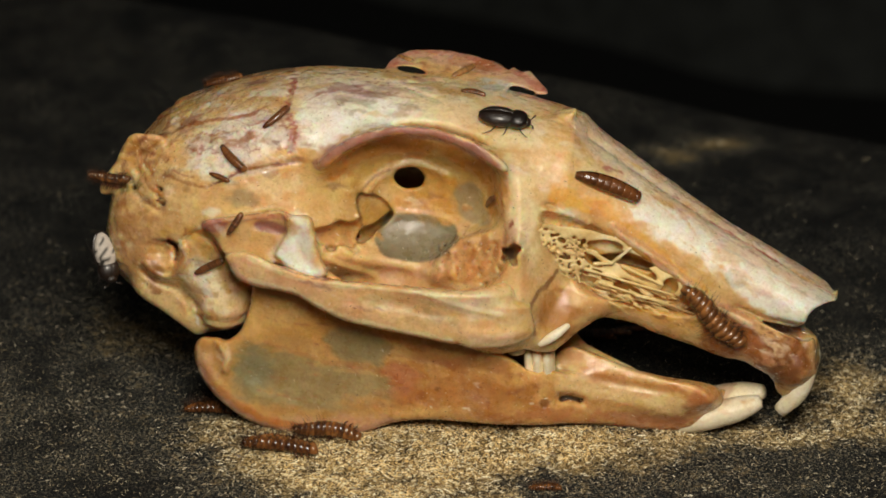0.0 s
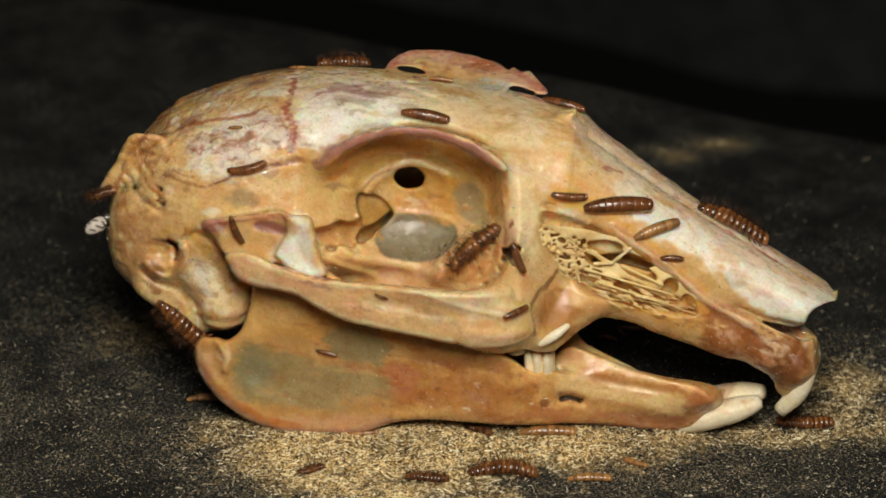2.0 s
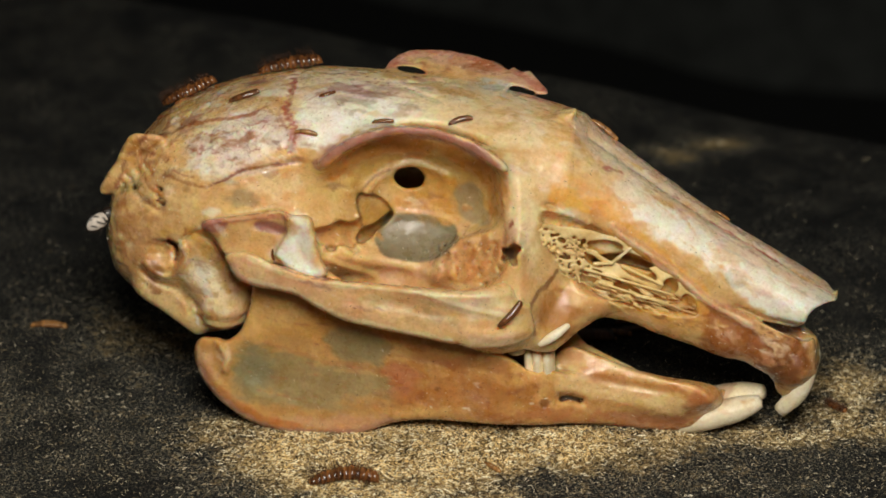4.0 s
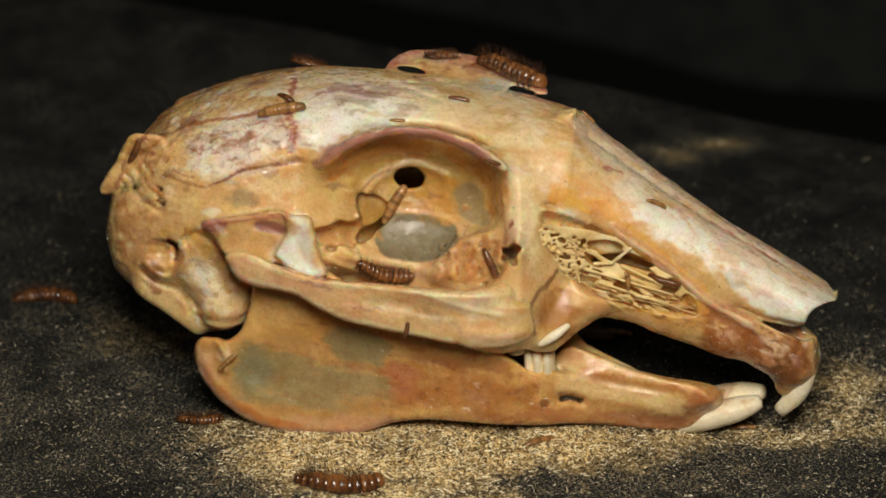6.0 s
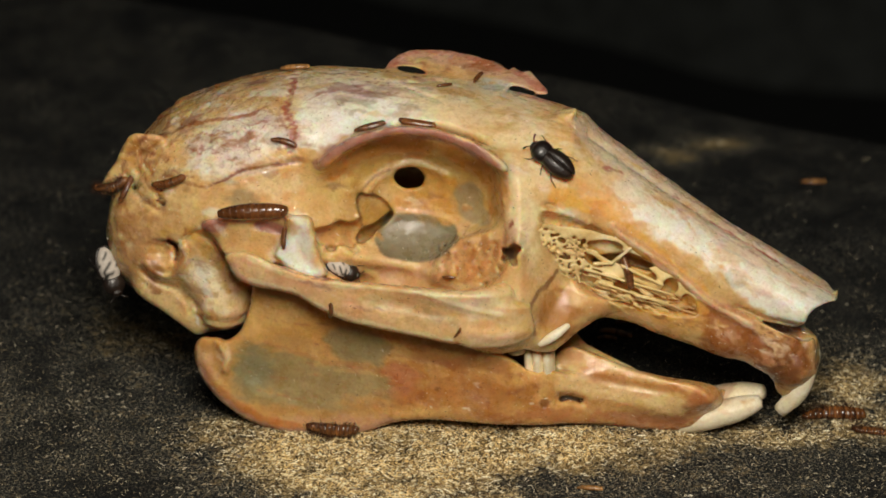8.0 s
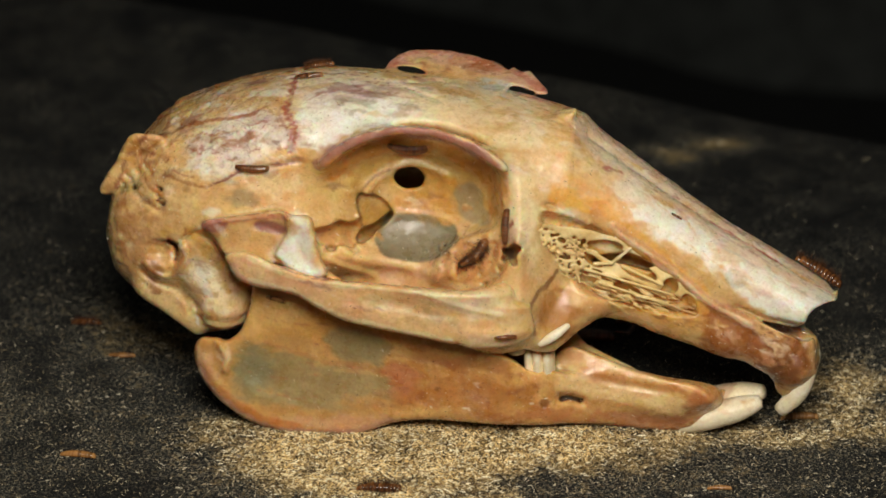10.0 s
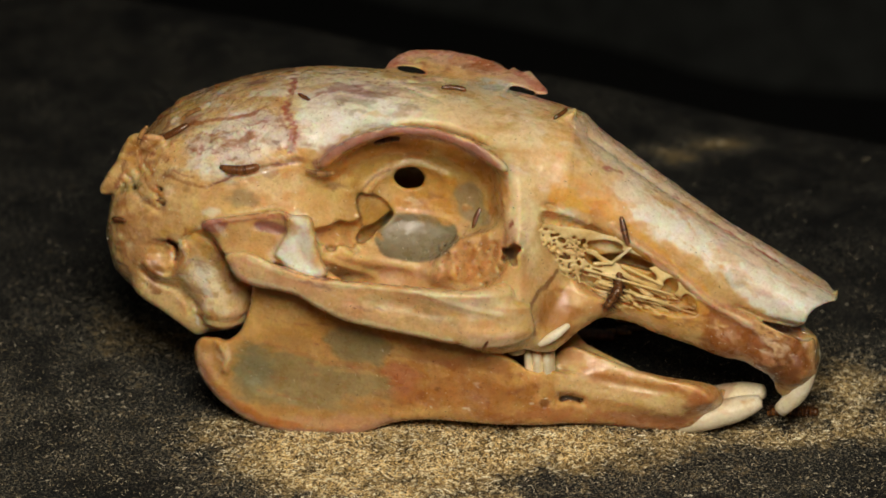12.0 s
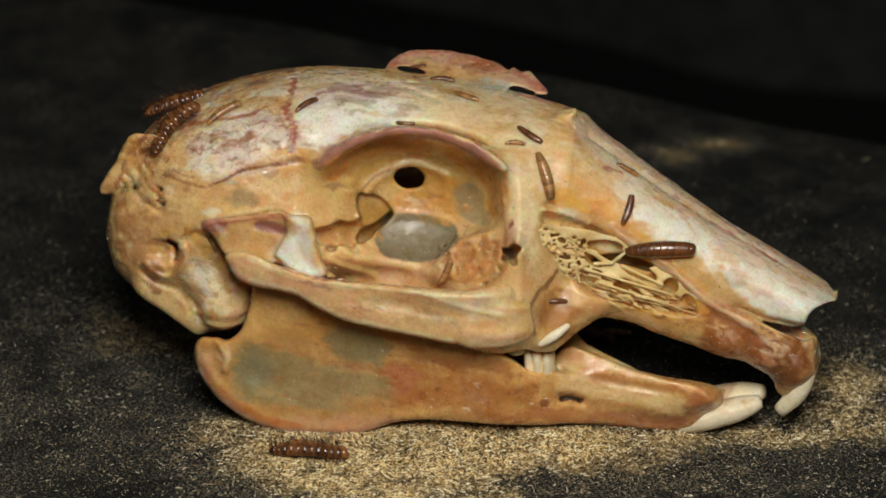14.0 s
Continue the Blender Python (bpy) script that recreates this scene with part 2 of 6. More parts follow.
def finish(name, v, q, shade, rough=0.10):
    """A mesh of the skull, in metres about the drawing's centre, with its stains and painted shade as a colour
    attribute.
    """
    n = normals_of(v, q)
    rough = rough * (0.9 + 3.5 * np.maximum(shade.veined(v) - 0.45, 0))
    shred = shade.flaky(v) * (1 - np.abs(2 * hashed(v * np.array((0.6, 1, 1)), 0.9, 7) - 1)) ** 3 * (0.3 + 1.4 * hashed(v, 2.0, 8))
    v = v + n * (rough * ((hashed(v, 1.1, 3) - 0.5) * 1.2 + (hashed(v, 0.5, 4) - 0.5) * 0.8) + 0.55 * shred)[:, None]
    me = bpy.data.meshes.new(name)
    me.from_pydata((v * 0.001).tolist(), [], q.tolist())
    me.polygons.foreach_set("use_smooth", np.ones(len(q), bool))
    SHAPES[name] = (v, q)
    tint = me.color_attributes.new("stain", "FLOAT_COLOR", "POINT")
    colour = np.ones((len(v), 4), np.float32)
    colour[:, :3] = shade(v)
    colour[:, 3] = shade.veined(v)
    tint.data.foreach_set("color", colour.ravel())
    me.update()
    return me


def tusk(name, points, radii, shade, flat=1.0, sides=14):
    """A tapering bent rod with rounded ends: teeth."""
    line = smooth_line([(*p, r) for p, r in zip(points, radii)], steps=5)
    c, r = line[:, :3], line[:, 3]
    way = np.gradient(c, axis=0)
    way /= np.linalg.norm(way, axis=1, keepdims=True)
    side = np.cross(way, (0.0, 1.0, 0.0))
    side /= np.linalg.norm(side, axis=1, keepdims=True)
    up = np.cross(way, side)
    a = np.linspace(0, 2 * math.pi, sides, endpoint=False)
    rings = c[:, None] + r[:, None, None] * (np.cos(a)[None, :, None] * side[:, None] + flat * np.sin(a)[None, :, None] * up[:, None])
    v = np.vstack((rings.reshape(-1, 3), c[:1] - way[:1] * r[:1] * 0.5, c[-1:] + way[-1:] * r[-1:] * 0.3))
    n, m = len(c), len(c) * sides
    q = [(i * sides + j, i * sides + (j + 1) % sides, (i + 1) * sides + (j + 1) % sides, (i + 1) * sides + j) for i in range(n - 1) for j in range(sides)]
    me = finish(name, v, np.array(q), shade, 0.05)
    bm = bmesh.new()
    bm.from_mesh(me)
    bm.verts.ensure_lookup_table()
    for j in range(sides):
        bm.faces.new((bm.verts[m], bm.verts[(j + 1) % sides], bm.verts[j])).smooth = True
        bm.faces.new((bm.verts[m + 1], bm.verts[m - sides + j], bm.verts[m - sides + (j + 1) % sides])).smooth = True
    bmesh.ops.recalc_face_normals(bm, faces=bm.faces)
    bm.to_mesh(me)
    bm.free()
    return me


def bone_part(name, me, parent, label="", material=BONE):
    ob = new(name, me)
    me.materials.append(material)
    ob.parent = parent
    if label:
        tagged(ob, label)
    return ob


# ------------------------------------------------------------------ the skull
IVORY, CREAM, OCHRE, ORANGE = (0.74, 0.52, 0.265), (0.86, 0.73, 0.51), (0.68, 0.42, 0.12), (0.70, 0.34, 0.065)
PURPLE, RED, BROWN, GREY, HOLE_SHADE = (0.36, 0.18, 0.16), (0.30, 0.085, 0.05), (0.22, 0.095, 0.04), (0.25, 0.235, 0.17), (0.05, 0.025, 0.015)
TAN, PEACH, RUST, WHITE, BLUE, OLIVE = (0.66, 0.43, 0.20), (0.72, 0.46, 0.29), (0.40, 0.16, 0.05), (0.93, 0.90, 0.84), (0.42, 0.45, 0.43), (0.34, 0.26, 0.11)


class BoneColours:
    """Colours of bone as a function of place, stains with some painted shade and sheen: soft patches and lines of the
    drawing over a base colour.
    """

    def __init__(self, base):
        self.base, self.marks, self.veins, self.flakes = base, [], [], []

    def patch(self, colour, x, y, rx, ry, turn=0, amount=0.8, ragged=0.7):
        self.marks.append((colour, (x, y, rx, ry, radians(turn)), amount, ragged, None))

    def area(self, colour, points, amount=0.85, soft=0.5, ragged=0.5):
        """A stain with a clear outline; soft is the width of its edge in mm."""
        self.marks.append((colour, None, amount, ragged, (line_table(points, True), -soft)))

    def line(self, colour, points, width, amount=0.7, ragged=0.8):
        self.marks.append((colour, None, amount, ragged, (line_table(points), width)))

    def scatter(self, seed, count, colours, x, y, rx, ry, small, large, stretch=1.0, turn=0, amount=0.6):
        """Many small stains of mixed colours over an oval of the drawing."""
        rng = random.Random(seed)
        for i in range(count):
            a, r = rng.uniform(0, 2 * math.pi), math.sqrt(rng.random())
            size = rng.uniform(small, large)
            self.patch(colours[i % len(colours)], x + rx * r * math.cos(a), y + ry * r * math.sin(a), size * stretch, size / stretch,
                       turn + rng.uniform(-14, 14), amount * rng.uniform(0.5, 1.2), 1.0)

    def vein(self, x, y, rx, ry, amount):
        self.veins.append((x, y, rx, ry, amount))

    def flaky(self, v):
        """Height in mm of the dried shreds that stand on the bone."""
        px, py = drawn(v[:, 0], v[:, 1], v[:, 2])
        out = np.zeros(len(v))
        for x, y, rx, ry, amount in self.flakes:
            out = np.maximum(out, amount * np.clip(1.8 - 1.5 * np.hypot((px - x) / rx, (py - y) / ry), 0, 1))
        return out

    def veined(self, v):
        """How densely thin red lines run over the bone, 0 to 1."""
        px, py = drawn(v[:, 0], v[:, 1], v[:, 2])
        out = np.full(len(v), 0.06)
        for x, y, rx, ry, amount in self.veins:
            out = np.maximum(out, amount * np.clip(1.6 - np.hypot((px - x) / rx, (py - y) / ry), 0, 1))
        return out

    def __call__(self, v):
        px, py = drawn(v[:, 0], v[:, 1], v[:, 2])
        fx, fy = px + (hashed(v, 1.2, 25) - 0.5) * 7, py + (hashed(v, 1.2, 26) - 0.5) * 7
        px = px + (hashed(v, 2.4, 21) - 0.5) * 16 + (hashed(v, 0.7, 22) - 0.5) * 13
        py = py + (hashed(v, 2.4, 23) - 0.5) * 16 + (hashed(v, 0.7, 24) - 0.5) * 13
        w = v * np.array((0.45, 1.0, 1.0))
        fuzz = hashed(w, 2.6, 11) * 0.4 + hashed(w, 1.0, 12) * 0.35 + hashed(w, 0.45, 13) * 0.25
        out = np.array(self.base)[None] * (0.86 + 0.28 * hashed(v, 5.0, 14))[:, None]
        for colour, oval, amount, ragged, line in self.marks:
            if oval:
                x, y, rx, ry, turn = oval
                dx, dy = px - x, py - y
                a, b = dx * math.cos(turn) + dy * math.sin(turn), dy * math.cos(turn) - dx * math.sin(turn)
                q = np.sqrt((a / rx) ** 2 + (b / ry) ** 2)
            else:
                q = sample(line[0], fx, fy) / line[1]
            if line and line[1] < 0:
                w = np.clip(0.5 + q + ragged * (fuzz - 0.5) * 4, 0, 1)
            else:
                w = np.clip((1.15 - q + ragged * (fuzz - 0.5) * 3.2) / (0.62 if oval else 0.5), 0, 1)
            w = (w * w * (3 - 2 * w) * amount)[:, None]
            out = out * (1 - w) + np.array(colour)[None] * w
        return out


def build_skull():
    skull = tagged(new("animal_skull"), "half-cleaned animal skull, greasy ivory bone with reddish stains, on dark cloth", "skull")
    skull.matrix_world = pose(0, 0, HIGH * 0.001, 0, 0, -math.degrees(YAW))
    cranium, snout = build_cranium(skull)
    build_cheekbone(skull)
    build_lattice(cranium)
    jaw = build_jaw(skull)
    build_teeth(cranium, jaw)
    return skull


def cranium_stains_and_shade():
    s = BoneColours(IVORY)
    # roof and braincase
    s.patch(CREAM, 660, 175, 190, 60, 5, 0.9, 0.5)
    s.patch(CREAM, 400, 240, 120, 75, -15, 0.7)
    # white roof bone, with the sheen above the orbit painted in
    s.patch(WHITE, 600, 222, 90, 34, -12, 0.95)
    s.patch(WHITE, 430, 240, 80, 40, -12, 0.85)
    s.patch(WHITE, 690, 190, 80, 26, 5, 0.6)
    s.patch(WHITE, 480, 165, 60, 16, -10, 0.6)
    s.patch(WHITE, 680, 165, 90, 22, 5, 0.5)
    s.patch(WHITE, 360, 285, 40, 20, -20, 0.6)
    s.patch(PURPLE, 470, 235, 45, 30, 0, 0.25)
    s.patch((0.72, 0.50, 0.25), 245, 320, 55, 80, 20, 0.6)
    s.patch((0.76, 0.56, 0.26), 400, 380, 90, 55, 0, 0.5)
    s.patch(OCHRE, 310, 190, 30, 40, 30, 0.4)
    s.patch((0.70, 0.46, 0.23), 245, 430, 50, 85, 10, 0.8)
    s.patch(RUST, 225, 400, 25, 60, 10, 0.35)
    s.patch(GREY, 425, 352, 40, 24, 0, 0.5)
    s.patch(WHITE, 376, 374, 22, 18, 0, 0.7, 0.4)
    s.patch(CREAM, 490, 335, 60, 24, 0, 0.85)
    s.area(WHITE, [(335, 262), (360, 232), (400, 212), (470, 200), (500, 215), (504, 255), (470, 284), (400, 304), (350, 304)], 0.6, 1.2, 1.2)
    s.area(WHITE, [(540, 175), (600, 158), (700, 165), (740, 195), (660, 216), (600, 246), (560, 268), (532, 240)], 0.85, 1.2, 0.8)
    s.area((0.90, 0.80, 0.66), [(520, 132), (640, 126), (770, 150), (770, 180), (640, 152), (530, 156)], 0.7, 0.8, 0.8)
    s.line(RUST, [(335, 222), (380, 212), (430, 205), (475, 186)], 0.16, 0.75, 1.1)
    s.line(RUST, [(350, 195), (410, 190), (470, 160), (520, 150)], 0.14, 0.6, 1.2)
    s.line(RUST, [(375, 250), (395, 246), (420, 252)], 0.12, 0.6, 1.2)
    # toothed suture across the braincase, and thin vessels
    teeth = [(np.interp(y, [140, 190, 225, 272], [520, 506, 521, 512]) + (9 if i % 2 else -7) * (0.5 + 0.5 * math.sin(i * 1.7) ** 2), y) for i, y in enumerate(range(140, 274, 5))]
    s.line((0.46, 0.12, 0.09), teeth, 0.13, 0.8, 0.7)
    s.line((0.55, 0.20, 0.15), [(512, 185), (490, 180), (475, 188), (450, 192)], 0.1, 0.7, 0.6)
    for points in ([(345, 205), (372, 198), (398, 203), (428, 190), (462, 182)], [(352, 232), (380, 240), (410, 232), (440, 236)], [(330, 260), (352, 268), (372, 262), (398, 272)],
                   [(440, 268), (468, 262), (500, 268)], [(535, 150), (580, 138), (640, 142), (690, 152)], [(545, 175), (590, 160), (640, 160), (700, 172), (760, 178)],
                   [(300, 300), (330, 312), (352, 318)], [(420, 212), (440, 222), (470, 216), (492, 228)]):
        s.line((0.42, 0.15, 0.10), points, 0.09, 0.7, 1.0)
    s.line(PURPLE, [(500, 170), (495, 200), (515, 240)], 0.14, 0.5, 1.4)
    s.line(RED, [(372, 330), (420, 308), (470, 296), (530, 284)], 0.13, 0.85, 0.9)
    s.line(RUST, [(295, 312), (330, 325), (372, 330)], 0.16, 0.6)
    s.line(RUST, [(232, 250), (250, 300), (240, 340), (285, 372)], 0.2, 0.6)
    s.line(RUST, [(300, 200), (290, 240), (250, 270)], 0.25, 0.6)
    s.line(PURPLE, [(430, 150), (520, 132), (620, 134), (700, 150), (775, 178)], 0.09, 0.9, 0.5)
    s.line(PURPLE, [(560, 165), (640, 150), (720, 160)], 0.09, 0.6)
    s.line(BROWN, [(360, 165), (430, 138), (520, 122)], 0.3, 0.6)
    for colour, x, y, rx, ry in ((RUST, 390, 215, 110, 50), (RUST, 330, 250, 60, 60), (RED, 480, 215, 50, 70), (BROWN, 265, 290, 50, 60), (RUST, 255, 430, 50, 90),
                                 (PURPLE, 420, 270, 80, 40), (PURPLE, 620, 165, 110, 30)):
        s.patch(colour, x, y, rx * 0.55, ry * 0.55, 0, 0.2, 2.8)
    # brow, front of the roof
    s.patch(CREAM, 820, 205, 130, 40, 15, 0.75, 0.5)
    s.patch((0.64, 0.66, 0.62), 900, 166, 52, 20, 22, 0.85, 0.7)
    s.patch(BLUE, 868, 158, 32, 12, 15, 0.5)
    s.line((0.70, 0.44, 0.33), [(690, 112), (740, 90), (810, 96), (905, 124), (965, 162)], 1.5, 0.85)
    s.line((0.56, 0.24, 0.19), [(690, 116), (720, 96), (760, 90), (820, 98), (905, 126), (965, 160)], 0.35, 0.7, 0.9)
    s.line(CREAM, [(760, 140), (820, 150), (880, 180), (960, 190)], 0.6, 0.6)
    s.line(PURPLE, [(566, 290), (610, 256), (690, 231), (760, 232), (830, 256), (888, 294)], 0.3, 0.7, 0.5)
    s.patch(PURPLE, 845, 270, 45, 14, 35, 0.5)
    # orbit: yellow stains and films, the walls painted darker for their own shade
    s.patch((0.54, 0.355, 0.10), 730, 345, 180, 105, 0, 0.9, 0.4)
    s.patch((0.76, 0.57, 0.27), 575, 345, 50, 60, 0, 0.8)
    # orange-brown shade painted under the orbit's roof and down its front wall
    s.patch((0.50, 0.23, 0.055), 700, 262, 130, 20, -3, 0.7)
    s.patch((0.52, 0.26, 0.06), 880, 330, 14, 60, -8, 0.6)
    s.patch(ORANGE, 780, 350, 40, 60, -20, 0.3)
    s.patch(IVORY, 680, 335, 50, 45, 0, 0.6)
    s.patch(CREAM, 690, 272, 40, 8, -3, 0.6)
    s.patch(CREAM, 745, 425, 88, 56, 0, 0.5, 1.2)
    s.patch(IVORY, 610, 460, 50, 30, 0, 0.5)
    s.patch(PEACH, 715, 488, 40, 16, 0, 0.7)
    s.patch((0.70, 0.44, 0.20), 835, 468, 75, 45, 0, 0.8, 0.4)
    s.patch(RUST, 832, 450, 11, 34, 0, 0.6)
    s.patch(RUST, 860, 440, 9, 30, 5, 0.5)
    # shade painted into the notch in front of the orbit
    s.patch(HOLE_SHADE, 904, 452, 12, 12, 30, 0.85, 0.3)
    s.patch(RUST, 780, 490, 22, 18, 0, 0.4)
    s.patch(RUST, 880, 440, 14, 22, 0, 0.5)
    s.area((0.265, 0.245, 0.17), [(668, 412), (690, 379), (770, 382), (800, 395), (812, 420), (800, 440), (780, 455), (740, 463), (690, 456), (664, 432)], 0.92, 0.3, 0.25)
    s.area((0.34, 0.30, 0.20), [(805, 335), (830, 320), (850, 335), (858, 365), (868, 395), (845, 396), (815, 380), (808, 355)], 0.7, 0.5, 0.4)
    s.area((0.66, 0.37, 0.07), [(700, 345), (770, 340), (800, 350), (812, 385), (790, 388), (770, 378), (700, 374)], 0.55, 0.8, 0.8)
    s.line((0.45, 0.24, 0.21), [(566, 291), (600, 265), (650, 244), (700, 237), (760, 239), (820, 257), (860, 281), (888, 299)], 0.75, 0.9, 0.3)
    # warm shade painted on the wall below the brow lip
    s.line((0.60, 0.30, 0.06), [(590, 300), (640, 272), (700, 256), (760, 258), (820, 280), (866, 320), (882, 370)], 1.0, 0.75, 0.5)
    # cheek and snout
    s.patch((0.88, 0.74, 0.50), 922, 370, 34, 110, -8, 0.95, 0.3)
    s.patch(PURPLE, 905, 420, 18, 32, 0, 0.4)
    s.patch(RED, 907, 399, 5, 7, 0, 0.9, 0.2)
    s.patch(CREAM, 930, 240, 90, 45, 30, 0.8, 0.5)
    s.patch(CREAM, 960, 310, 60, 40, 30, 0.7, 0.5)
    s.patch(IVORY, 985, 290, 70, 50, 30, 0.5)
    s.line((0.80, 0.47, 0.11), [(985, 345), (1040, 360), (1090, 385), (1150, 440), (1240, 520)], 1.1, 0.85, 0.5)
    s.line((0.76, 0.48, 0.16), [(1000, 310), (1060, 335), (1120, 370)], 0.4, 0.4)
    s.patch(PEACH, 1060, 280, 70, 12, 38, 0.5)
    s.line(PEACH, [(1085, 405), (1180, 470), (1250, 530), (1330, 575)], 0.7, 0.8, 0.3)
    s.area(WHITE, [(1085, 318), (1130, 330), (1200, 372), (1262, 418), (1272, 470), (1230, 462), (1160, 420), (1105, 378)], 0.95, 1.0, 0.9)
    s.patch(CREAM, 1090, 320, 70, 30, 36, 0.6)
    s.patch(OCHRE, 1225, 470, 60, 10, 40, 0.5)
    s.area(WHITE, [(1275, 420), (1340, 455), (1420, 500), (1472, 530), (1430, 560), (1424, 580), (1370, 560), (1310, 515), (1280, 470)], 0.95, 1.0, 0.8)
    s.line((0.86, 0.68, 0.56), [(1030, 215), (1130, 285), (1250, 372), (1360, 440), (1470, 508)], 0.8, 0.7, 0.5)
    s.patch(OCHRE, 1285, 450, 28, 18, 40, 0.45)
    s.patch(BLUE, 1300, 490, 22, 12, 40, 0.4)
    s.patch(RED, 1080, 300, 14, 7, 30, 0.6)
    s.line(PURPLE, [(1040, 240), (1160, 325), (1270, 398), (1380, 462), (1475, 520)], 0.13, 0.7, 0.8)
    s.area((0.88, 0.76, 0.62), [(1015, 212), (1060, 240), (1200, 340), (1380, 455), (1480, 518), (1440, 528), (1330, 462), (1200, 372), (1100, 318), (1030, 262)], 0.8, 1.0, 0.7)
    s.patch((0.50, 0.17, 0.12), 1085, 300, 18, 5, 30, 0.8)
    s.patch(PURPLE, 1410, 470, 60, 8, 32, 0.3)
    s.patch((0.62, 0.43, 0.16), 1100, 480, 150, 45, 28, 0.85, 0.4)
    s.patch(RUST, 1115, 458, 48, 11, 14, 0.8, 0.2)
    s.patch(CREAM, 1075, 437, 34, 9, 8, 0.8, 0.2)
    s.patch(BLUE, 1010, 388, 26, 12, 15, 0.6, 0.2)
    s.patch(CREAM, 1010, 384, 34, 16, 15, 0.5, 0.2)
    s.patch(OLIVE, 1180, 505, 18, 14, 20, 0.6)
    s.patch(OCHRE, 1200, 560, 120, 28, 18, 0.6)
    s.patch(RUST, 1290, 590, 80, 48, 35, 0.9, 0.4)
    s.patch(RUST, 1390, 640, 70, 60, 30, 0.8, 0.4)
    s.patch(BROWN, 1395, 650, 45, 40, 30, 0.6)
    s.patch(CREAM, 1368, 614, 30, 13, 30, 0.65, 1.0)
    s.patch(CREAM, 1318, 566, 40, 8, 25, 0.6, 0.6)
    s.patch(TAN, 985, 560, 50, 40, 0, 0.8)
    s.line(BROWN, [(985, 480), (962, 510), (944, 535), (938, 560), (946, 592)], 0.3, 0.75, 0.3)
    s.patch((0.52, 0.28, 0.10), 985, 552, 46, 46, -30, 0.95, 0.3)
    s.patch((0.82, 0.65, 0.41), 850, 562, 95, 50, 0, 0.85, 0.4)
    s.patch(CREAM, 845, 545, 70, 16, 10, 0.6)
    # cream painted for the highlight low on the cheek plate
    s.patch(CREAM, 875, 600, 60, 16, 0, 0.5)
    s.patch(PEACH, 900, 590, 60, 30, 0, 0.4)
    # ear capsule, cheek root
    s.patch(IVORY, 380, 510, 60, 75, 0, 0.7)
    s.patch((0.90, 0.76, 0.52), 385, 520, 56, 70, -20, 0.9, 0.5)
    s.patch((0.86, 0.68, 0.40), 300, 540, 60, 36, 40, 0.7, 0.6)
    s.patch((0.86, 0.70, 0.44), 288, 458, 30, 28, 0, 0.7, 0.5)
    s.patch((0.92, 0.86, 0.74), 352, 490, 24, 34, -25, 0.5, 1.0)
    s.patch(CREAM, 405, 530, 30, 45, -20, 0.7)
    s.patch(OCHRE, 285, 460, 35, 32, 0, 0.6)
    s.line(RUST, [(300, 425), (322, 450), (310, 490), (350, 515), (385, 520)], 0.4, 0.5)
    s.line(OCHRE, [(340, 410), (385, 460), (410, 490)], 0.7, 0.7)
    s.patch(TAN, 430, 420, 75, 28, 0, 0.5)
    s.area(WHITE, [(512, 380), (545, 388), (553, 420), (560, 455), (577, 480), (565, 492), (530, 485), (488, 458), (494, 432), (510, 412), (520, 398)], 0.9, 1.1, 0.5)
    s.patch(PEACH, 520, 414, 10, 14, 20, 0.6)
    s.area((0.38, 0.16, 0.16), [(358, 398), (372, 389), (396, 388), (400, 400), (385, 410), (366, 410)], 0.85, 0.4, 0.4)
    s.area((0.40, 0.16, 0.16), [(452, 394), (480, 392), (506, 402), (500, 416), (478, 413), (460, 406)], 0.85, 0.4, 0.4)
    s.line((0.60, 0.32, 0.20), [(395, 390), (430, 386), (470, 383), (508, 388)], 0.35, 0.8, 0.3)
    for spot in ((410, 230, 130, 80, 0.9), (300, 270, 70, 70, 0.7), (620, 165, 150, 45, 0.4), (250, 430, 50, 100, 0.5), (480, 310, 90, 30, 0.5),
                 (820, 120, 140, 35, 0.5), (1350, 480, 150, 45, 0.25), (1370, 630, 80, 60, 0.6), (340, 500, 60, 60, 0.35), (830, 465, 70, 45, 0.6)):
        s.vein(*spot)
    for spot in ((300, 190, 55, 40, 0.5), (240, 290, 50, 60, 0.3), (205, 320, 50, 50, 0.25), (370, 160, 90, 16, 0.35), (215, 420, 20, 80, 0.3), (830, 100, 150, 22, 0.3),
                 (340, 240, 70, 50, 0.25), (1000, 215, 30, 20, 0.4), (330, 440, 90, 110, 0.2), (840, 465, 75, 45, 0.3), (1400, 640, 60, 50, 0.2)):
        s.flakes.append(spot)
    s.patch((0.34, 0.30, 0.12), 230, 328, 16, 14, 0, 0.7)
    s.line(RUST, [(248, 265), (255, 300), (262, 330), (300, 345)], 0.22, 0.7, 1.4)
    s.line((0.36, 0.13, 0.06), [(205, 330), (225, 280), (262, 232), (310, 185), (370, 158)], 0.22, 0.7, 1.4)
    s.scatter(13, 40, (RUST, RED, CREAM, BROWN, OCHRE), 265, 245, 60, 80, 3, 9, 2.0, -50, 0.7)
    s.scatter(14, 26, (RED, RUST, BROWN), 420, 225, 130, 70, 2, 5, 1.6, -20, 0.7)
    s.scatter(15, 24, (RUST, OCHRE, WHITE, PEACH), 350, 480, 80, 90, 3, 8, 1.8, 60, 0.6)
    s.scatter(1, 80, (WHITE, RUST, CREAM, WHITE, WHITE, OCHRE, WHITE, (0.60, 0.40, 0.34)), 410, 230, 125, 75, 3, 11, 1.7, -18, 0.45)
